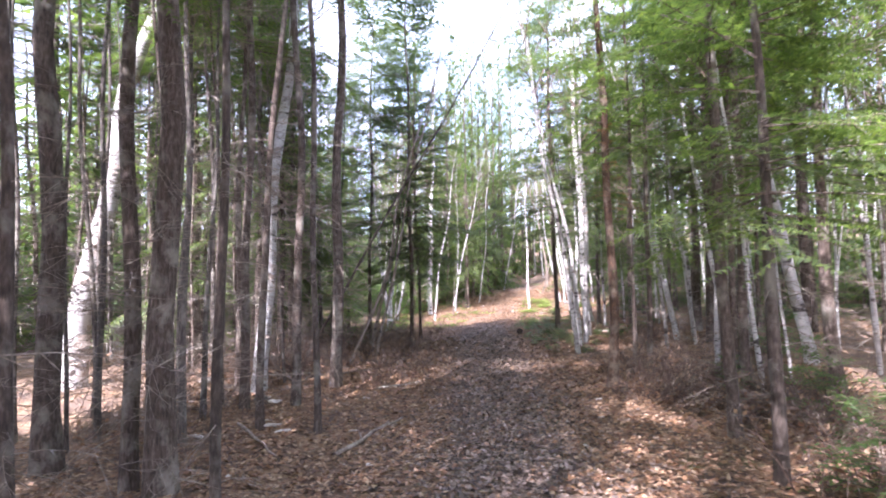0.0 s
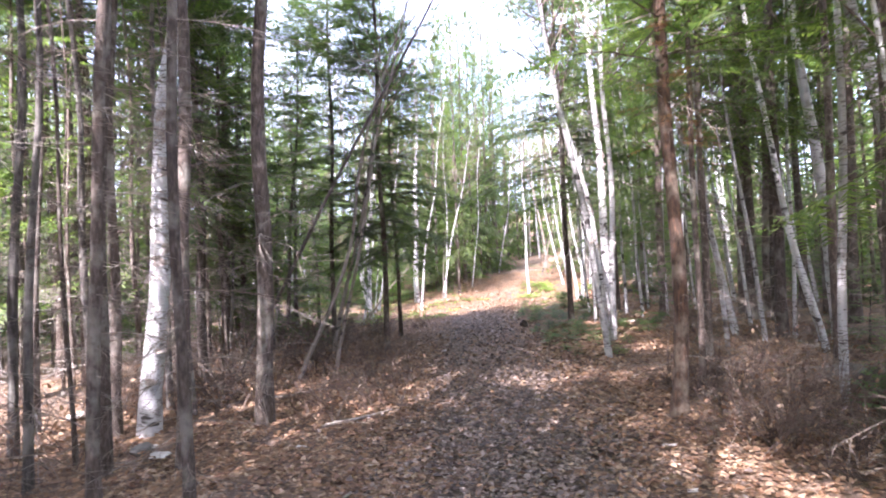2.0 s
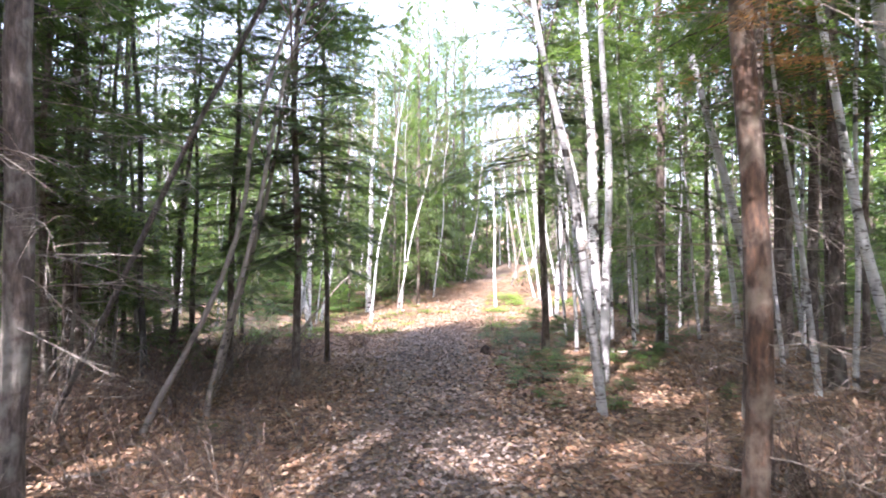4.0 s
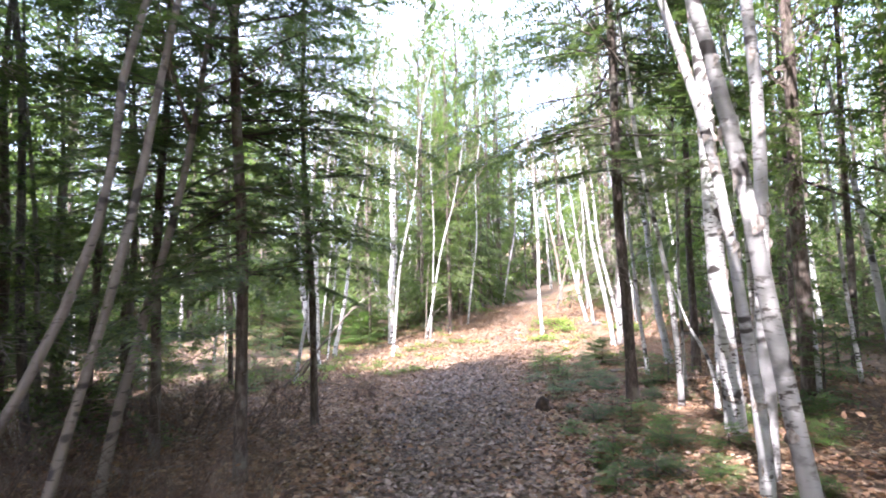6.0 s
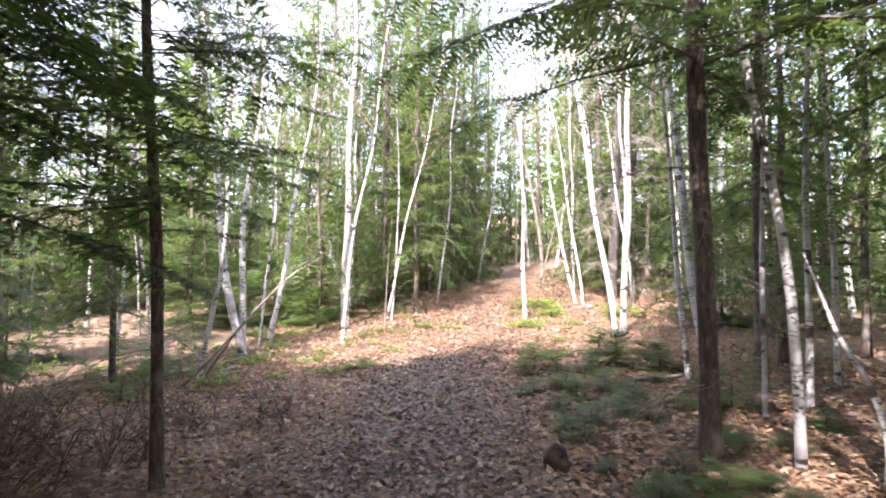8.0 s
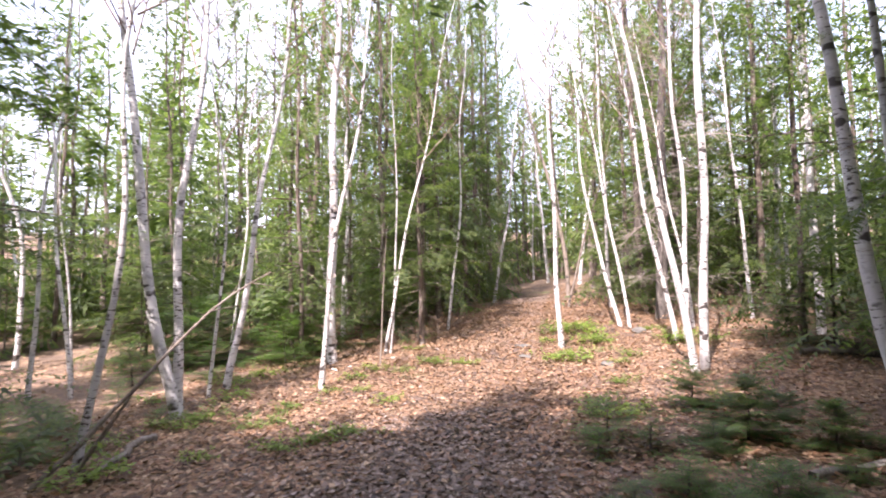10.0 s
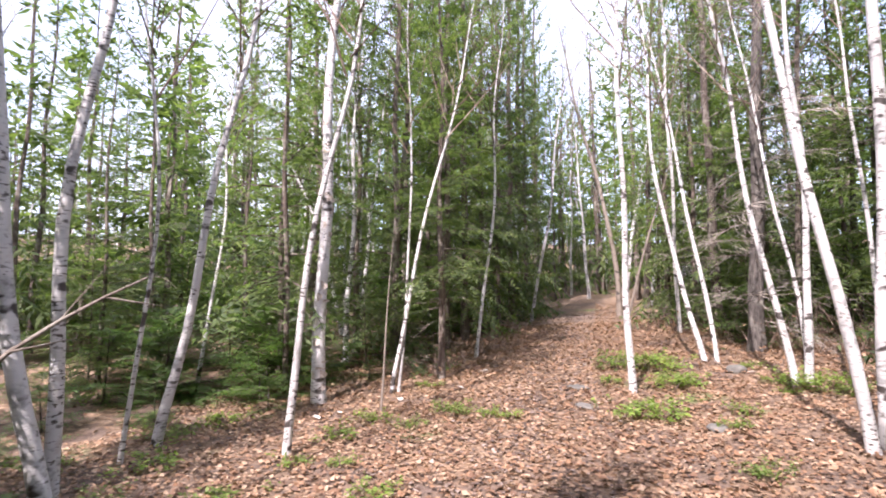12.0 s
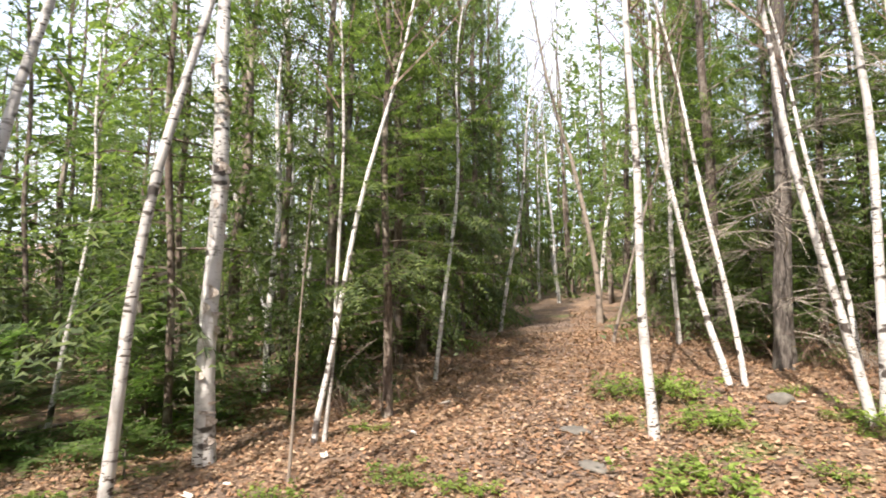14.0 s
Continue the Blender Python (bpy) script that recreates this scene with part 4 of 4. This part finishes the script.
# unseen firs added around the start, only to block the sun with their crowns
for x, y, h, clear in ((-1.15, 0.55, 14.5, 6.0), (-1.75, 1.85, 17.0, 8.0), (-0.9, -1.3, 13.0, 5.3), (0.3, -4.4, 11.0, 3.0), (0.9, -3.2, 10.5, 3.0), (1.9, -1.7, 10.0, 3.2), (-2.6, -0.6, 10.5, 3.2), (-2.2, -3.8, 10.0, 2.5),
                       (-3.7, 1.5, 9.0, 2.6), (-5.4, 1.0, 10.0, 2.0)):
    fir(x, y, 0.09, h, clear=clear, wide=1.5 if h > 12 else 1.15, twigs=6, label="unseen tall fir added to cast shade on the path and stand")
for x, y, r, h, clear in ((0.2, 23.4, 0.06, 9.5, 0.3), (1.0, 24.6, 0.07, 11.5, 0.3), (1.7, 26.1, 0.06, 11.0, 0.3), (2.2, 27.9, 0.06, 11.5, 0.3), (-0.6, 24.6, 0.06, 9.0, 0.4), (3.2, 30.6, 0.07, 12.0, 0.3), (-1.6, 23.4, 0.05, 7.0, 0.3), (1.0, 29.5, 0.09, 12.5, 0.6), (1.35, 25.4, 0.08, 12.5, 0.4), (2.6, 28.9, 0.08, 13.5, 0.4), (2.4, 31.7, 0.10, 13.5, 0.6), (3.5, 34.5, 0.10, 14.5, 0.8), (4.7, 38.5, 0.11, 15.5, 0.8),
                          (0.6, 26.6, 0.06, 8.0, 0.5), (6.9, 25.0, 0.07, 9.5, 0.4), (6.3, 28.2, 0.07, 9.0, 0.4), (7.8, 23.2, 0.07, 9.5, 0.5), (6.2, 26.4, 0.06, 8.0, 0.4), (-2.6, 24.6, 0.045, 6.0, 0.3), (-4.2, 23.0, 0.04, 5.5, 0.3)):
    fir(x, y, r, h, clear=clear, label="dense green fir with boughs down to the ground")
for x, y, r, h, clear in ((-2.4, 13.0, 0.04, 5.2, 0.6), (-3.1, 12.2, 0.05, 6.0, 0.6), (-3.0, 14.0, 0.04, 5.0, 0.8), (-4.3, 12.4, 0.05, 7.0, 0.6), (-3.0, 9.4, 0.07, 9.5, 2.6), (-2.9, 10.9, 0.06, 8.0, 1.2), (-4.3, 9.9, 0.07, 9.5, 1.6), (3.5, 6.7, 0.055, 9.5, 4.0), (4.2, 8.3, 0.05, 9.0, 4.0),
                          (4.3, 5.0, 0.07, 10.5, 3.6), (3.3, 9.2, 0.045, 9.0, 3.4), (4.1, 12.5, 0.07, 10.5, 2.2), (3.9, 14.4, 0.05, 8.0, 1.8), (5.0, 11.3, 0.075, 11.0, 2.8), (4.6, 9.9, 0.07, 10.5, 3.0), (4.9, 15.6, 0.05, 7.0, 1.0)):
    fir(x, y, r, h, clear=clear, label="dark green fir with wide drooping boughs")
sapling(3.6, 5.4, 0.75, label="young fir sapling with lit pale green tips")
sapling(3.2, 6.5, 0.6, 0.8, "dull grey-green bushy fir seedling beside the brush")
sapling(2.55, 3.35, 0.9, label="young fir sapling with lit pale green tips")
for x, y, size in ((2.05, 14.1, 0.36), (2.30, 14.45, 0.42), (2.62, 14.65, 0.5), (2.35, 15.0, 0.46), (2.75, 15.5, 0.45), (1.85, 14.6, 0.3), (2.15, 13.6, 0.38), (2.5, 13.9, 0.42),
                   (1.75, 11.0, 0.34), (1.95, 11.35, 0.4), (2.15, 11.75, 0.42), (1.70, 10.5, 0.32), (2.00, 12.1, 0.4), (2.3, 11.2, 0.38), (2.0, 10.7, 0.4), (2.35, 12.2, 0.36), (1.75, 11.7, 0.3)):
    sapling(x, y, 0.85 * size, 0.55, "spreading low fir seedling on the leaf litter")
for x, y, size, flat in ((3.32, 17.0, 0.46, 0.8), (3.10, 15.75, 0.50, 0.8), (3.45, 15.4, 0.36, 0.8), (3.66, 16.3, 0.30, 0.8)):
    sapling(x, y, size, flat, "bushy dark green fir sapling beside the path", True)
for x, y, size in ((2.28, 16.1, 0.42), (2.45, 15.75, 0.36), (2.12, 15.8, 0.3)):
    sapling(x, y, size, 0.8, "small yellowish-green fir seedling among leaves")
sapling(3.35, 13.9, 0.6, 0.65)
sapling(3.9, 12.0, 0.9)
sapling(4.8, 13.1, 0.8)
sapling(5.2, 9.2, 0.9)
sapling(4.4, 7.6, 0.8)
sapling(-1.25, 21.5, 0.85)
sapling(-1.45, 22.3, 1.15, thick=True)
sapling(-2.5, 21.6, 1.1, thick=True)
sapling(-3.1, 20.3, 0.7)
sapling(-0.75, 22.1, 0.9)
sapling(-1.0, 21.0, 0.5)
sapling(-2.1, 20.6, 0.6)
sapling(-3.2, 21.5, 1.2)
sapling(-2.4, 23.5, 1.4)
sapling(-0.2, 23.2, 1.3)
sapling(0.2, 24.2, 1.5)
sapling(6.4, 20.6, 0.7)
sapling(5.9, 23.6, 1.1)
sapling(-3.4, 18.2, 0.5)
sapling(-4.6, 17.2, 0.6)
for x, y, s in ((3.62, 22.2, 1.3), (3.35, 22.4, 1.1), (3.85, 22.0, 1.2), (3.65, 21.0, 1.1), (3.8, 21.2, 0.9), (2.8, 19.9, 1.0), (3.05, 19.75, 1.1), (2.95, 20.2, 0.8),
                (0.1, 16.8, 0.9), (-0.15, 16.6, 0.7), (0.35, 17.0, 0.8), (5.0, 20.9, 1.2), (5.25, 20.5, 1.0), (1.6, 20.1, 0.6)):
    shrub(x, y, 0.75 * s)
for x, y, s in ((2.6, 17.0, 0.9), (-0.6, 17.6, 0.8), (0.6, 18.2, 0.6), (-2.2, 19.0, 0.8), (1.0, 22.8, 0.6), (0.3, 20.2, 0.7)):
    shrub(x, y, 0.75 * s)
for x, y, s in ((2.65, 7.4, 1.0), (2.45, 6.7, 0.8), (2.75, 6.6, 0.9), (3.1, 6.4, 0.9), (2.9, 7.0, 1.0), (2.4, 8.1, 0.8), (3.1, 7.9, 1.1), (3.5, 7.2, 1.0), (2.8, 4.1, 1.1), (3.2, 4.6, 1.1), (2.5, 3.4, 0.9), (3.5, 5.6, 1.1), (3.0, 5.8, 0.8),
                (-1.6, 13.1, 1.1), (-1.2, 12.4, 0.9), (-2.2, 12.6, 1.2), (-0.9, 13.2, 0.8), (-2.0, 11.6, 1.0), (-2.8, 12.2, 1.2), (-1.4, 10.9, 0.7), (-2.6, 10.8, 1.0)):
    brush(x, y, s)
for x, y, s in ((-1.9, 9.3, 1.1), (-1.3, 9.9, 1.0), (-2.4, 8.7, 1.1), (-3.2, 6.9, 1.1), (-3.6, 6.0, 1.0), (-2.9, 5.6, 0.8), (-4.0, 8.0, 1.2), (-2.4, 5.0, 0.8),
                (3.6, 10.4, 1.0), (4.2, 8.7, 1.1), (1.0, 23.0, 0.8), (0.7, 22.4, 0.9), (1.5, 24.2, 0.9), (6.0, 23.2, 1.2), (6.7, 22.4, 1.2), (5.2, 25.2, 1.1), (-3.4, 15.6, 1.0), (-3.0, 10.0, 1.2)):
    brush(x, y, s)
lush = random.Random(515)
for _ in range(46):   # grey-brown brush crowding the shaded foot of the firs
    y = lush.uniform(8.2, 14.6)
    x = path_x(y) - lush.uniform(1.15, 4.2)
    brush(x, y, lush.uniform(0.6, 1.0))
for _ in range(34):
    y = lush.uniform(4.8, 8.6)
    x = path_x(y) + lush.uniform(1.7, 4.0)
    brush(x, y, lush.uniform(0.5, 0.95))
for _ in range(60):   # low fir seedlings in the half shade of the birches
    y = lush.uniform(9.6, 16.2)
    x = path_x(y) + 0.95 + abs(lush.gauss(0, 0.95))
    if free(x, y, 0.16):
        sapling(x, y, lush.uniform(0.16, 0.34), 0.55, "spreading low fir seedling on the leaf litter")
for _ in range(46):   # greens in the hollow beside the leaning birches
    y = lush.uniform(15.5, 23.0)
    x = path_x(y) - 2.2 - abs(lush.gauss(0, 1.6))
    if free(x, y, 0.2):
        if lush.random() < 0.45:
            sapling(x, y, lush.uniform(0.25, 0.6), 0.7)
        else:
            shrub(x, y, lush.uniform(0.5, 0.9))
for _ in range(26):
    y = lush.uniform(16.2, 23.0)
    x = path_x(y) + lush.uniform(-1.9, 3.2)
    if abs(x - path_x(y)) > 0.75 and free(x, y, 0.25):
        shrub(x, y, lush.uniform(0.3, 0.6))
stick((-0.95, 5.0), (-0.42, 6.2), 0.022, "pale crooked fallen branch on the leaf litter", 3)
stick((-2.15, 6.1), (-1.45, 5.05), 0.018, "thin pale fallen branch among the leaves", 1)
stick((-1.46, 17.3), (-1.36, 16.1), 0.035, "weathered grey fallen branch on brown leaves", 1)
arched_branch()
stick((-0.9, 7.6), (-0.3, 7.9), 0.016, "short pale stick lying in the leaves", 1)
stick((-1.7, 11.3), (-1.1, 11.45), 0.015, "pale straight stick under the firs", 0)
stick((-1.6, 8.6), (-1.0, 8.9), 0.017, "short pale stick lying in the leaves", 1)
stick((3.0, 15.0), (3.6, 15.15), 0.024, "grey broken fallen branch beside the path", 2, 0.0, grey_wood)
stick((3.1, 12.2), (4.2, 12.4), 0.02, "thin grey fallen branch under the birches", 2)
stick((3.6, 8.4), (4.6, 8.2), 0.03, "grey fallen branch on the leaf litter", 1)
stick((-3.5, 21.8), (-1.6, 23.2), 0.025, "grey fallen birch stem behind the saplings", 1, 0.0, snag_bark)
stick((2.3, 3.2), (3.4, 3.3), 0.014, "grey fallen branch on the leaf litter", 1)
stick((5.6, 18.9), (6.9, 18.1), 0.05, "dark rotting fallen log", 1, 0.0, snag_bark)
stone(2.60, 21.30, 0.14, 0.11, 0.03)
stone(2.47, 20.42, 0.15, 0.09, 0.028)
stone(3.35, 19.35, 0.10, 0.09, 0.04)
stone(4.62, 21.6, 0.11, 0.10, 0.07, "round grey stone among the leaves")
stone(4.0, 7.9, 0.30, 0.22, 0.14, "grey boulder among the trees")
stone(-2.3, 7.3, 0.11, 0.08, 0.05, "pale grey stone between the trunks")
rotten_stub(1.70, 12.75)
for x, y, s in ((1.21, 21.5, 0.15), (0.5, 21.12, 0.17), (1.54, 22.5, 0.15), (2.98, 22.6, 0.09), (0.23, 10.54, 0.10), (1.21, 4.97, 0.07), (-2.1, 7.15, 0.18), (-2.25, 7.3, 0.16), (-3.25, 7.3, 0.22),
                (-0.9, 5.7, 0.10), (-1.7, 4.6, 0.12), (1.75, 6.6, 0.12), (1.6, 5.9, 0.07), (-0.1, 20.6, 0.09), (-0.3, 20.4, 0.13), (2.6, 21.6, 0.06), (-0.95, 7.1, 0.10), (3.9, 19.0, 0.07), (0.2, 16.0, 0.07),
                (4.75, 21.5, 0.10), (-0.6, 4.7, 0.09), (1.35, 18.4, 0.06), (-1.9, 6.2, 0.12), (-2.6, 5.6, 0.26), (-2.45, 5.75, 0.2), (-1.75, 5.95, 0.24), (-1.6, 5.75, 0.18), (-3.4, 8.3, 0.28), (-3.2, 8.4, 0.2)):
    scrap(x, y, 0.75 * s)
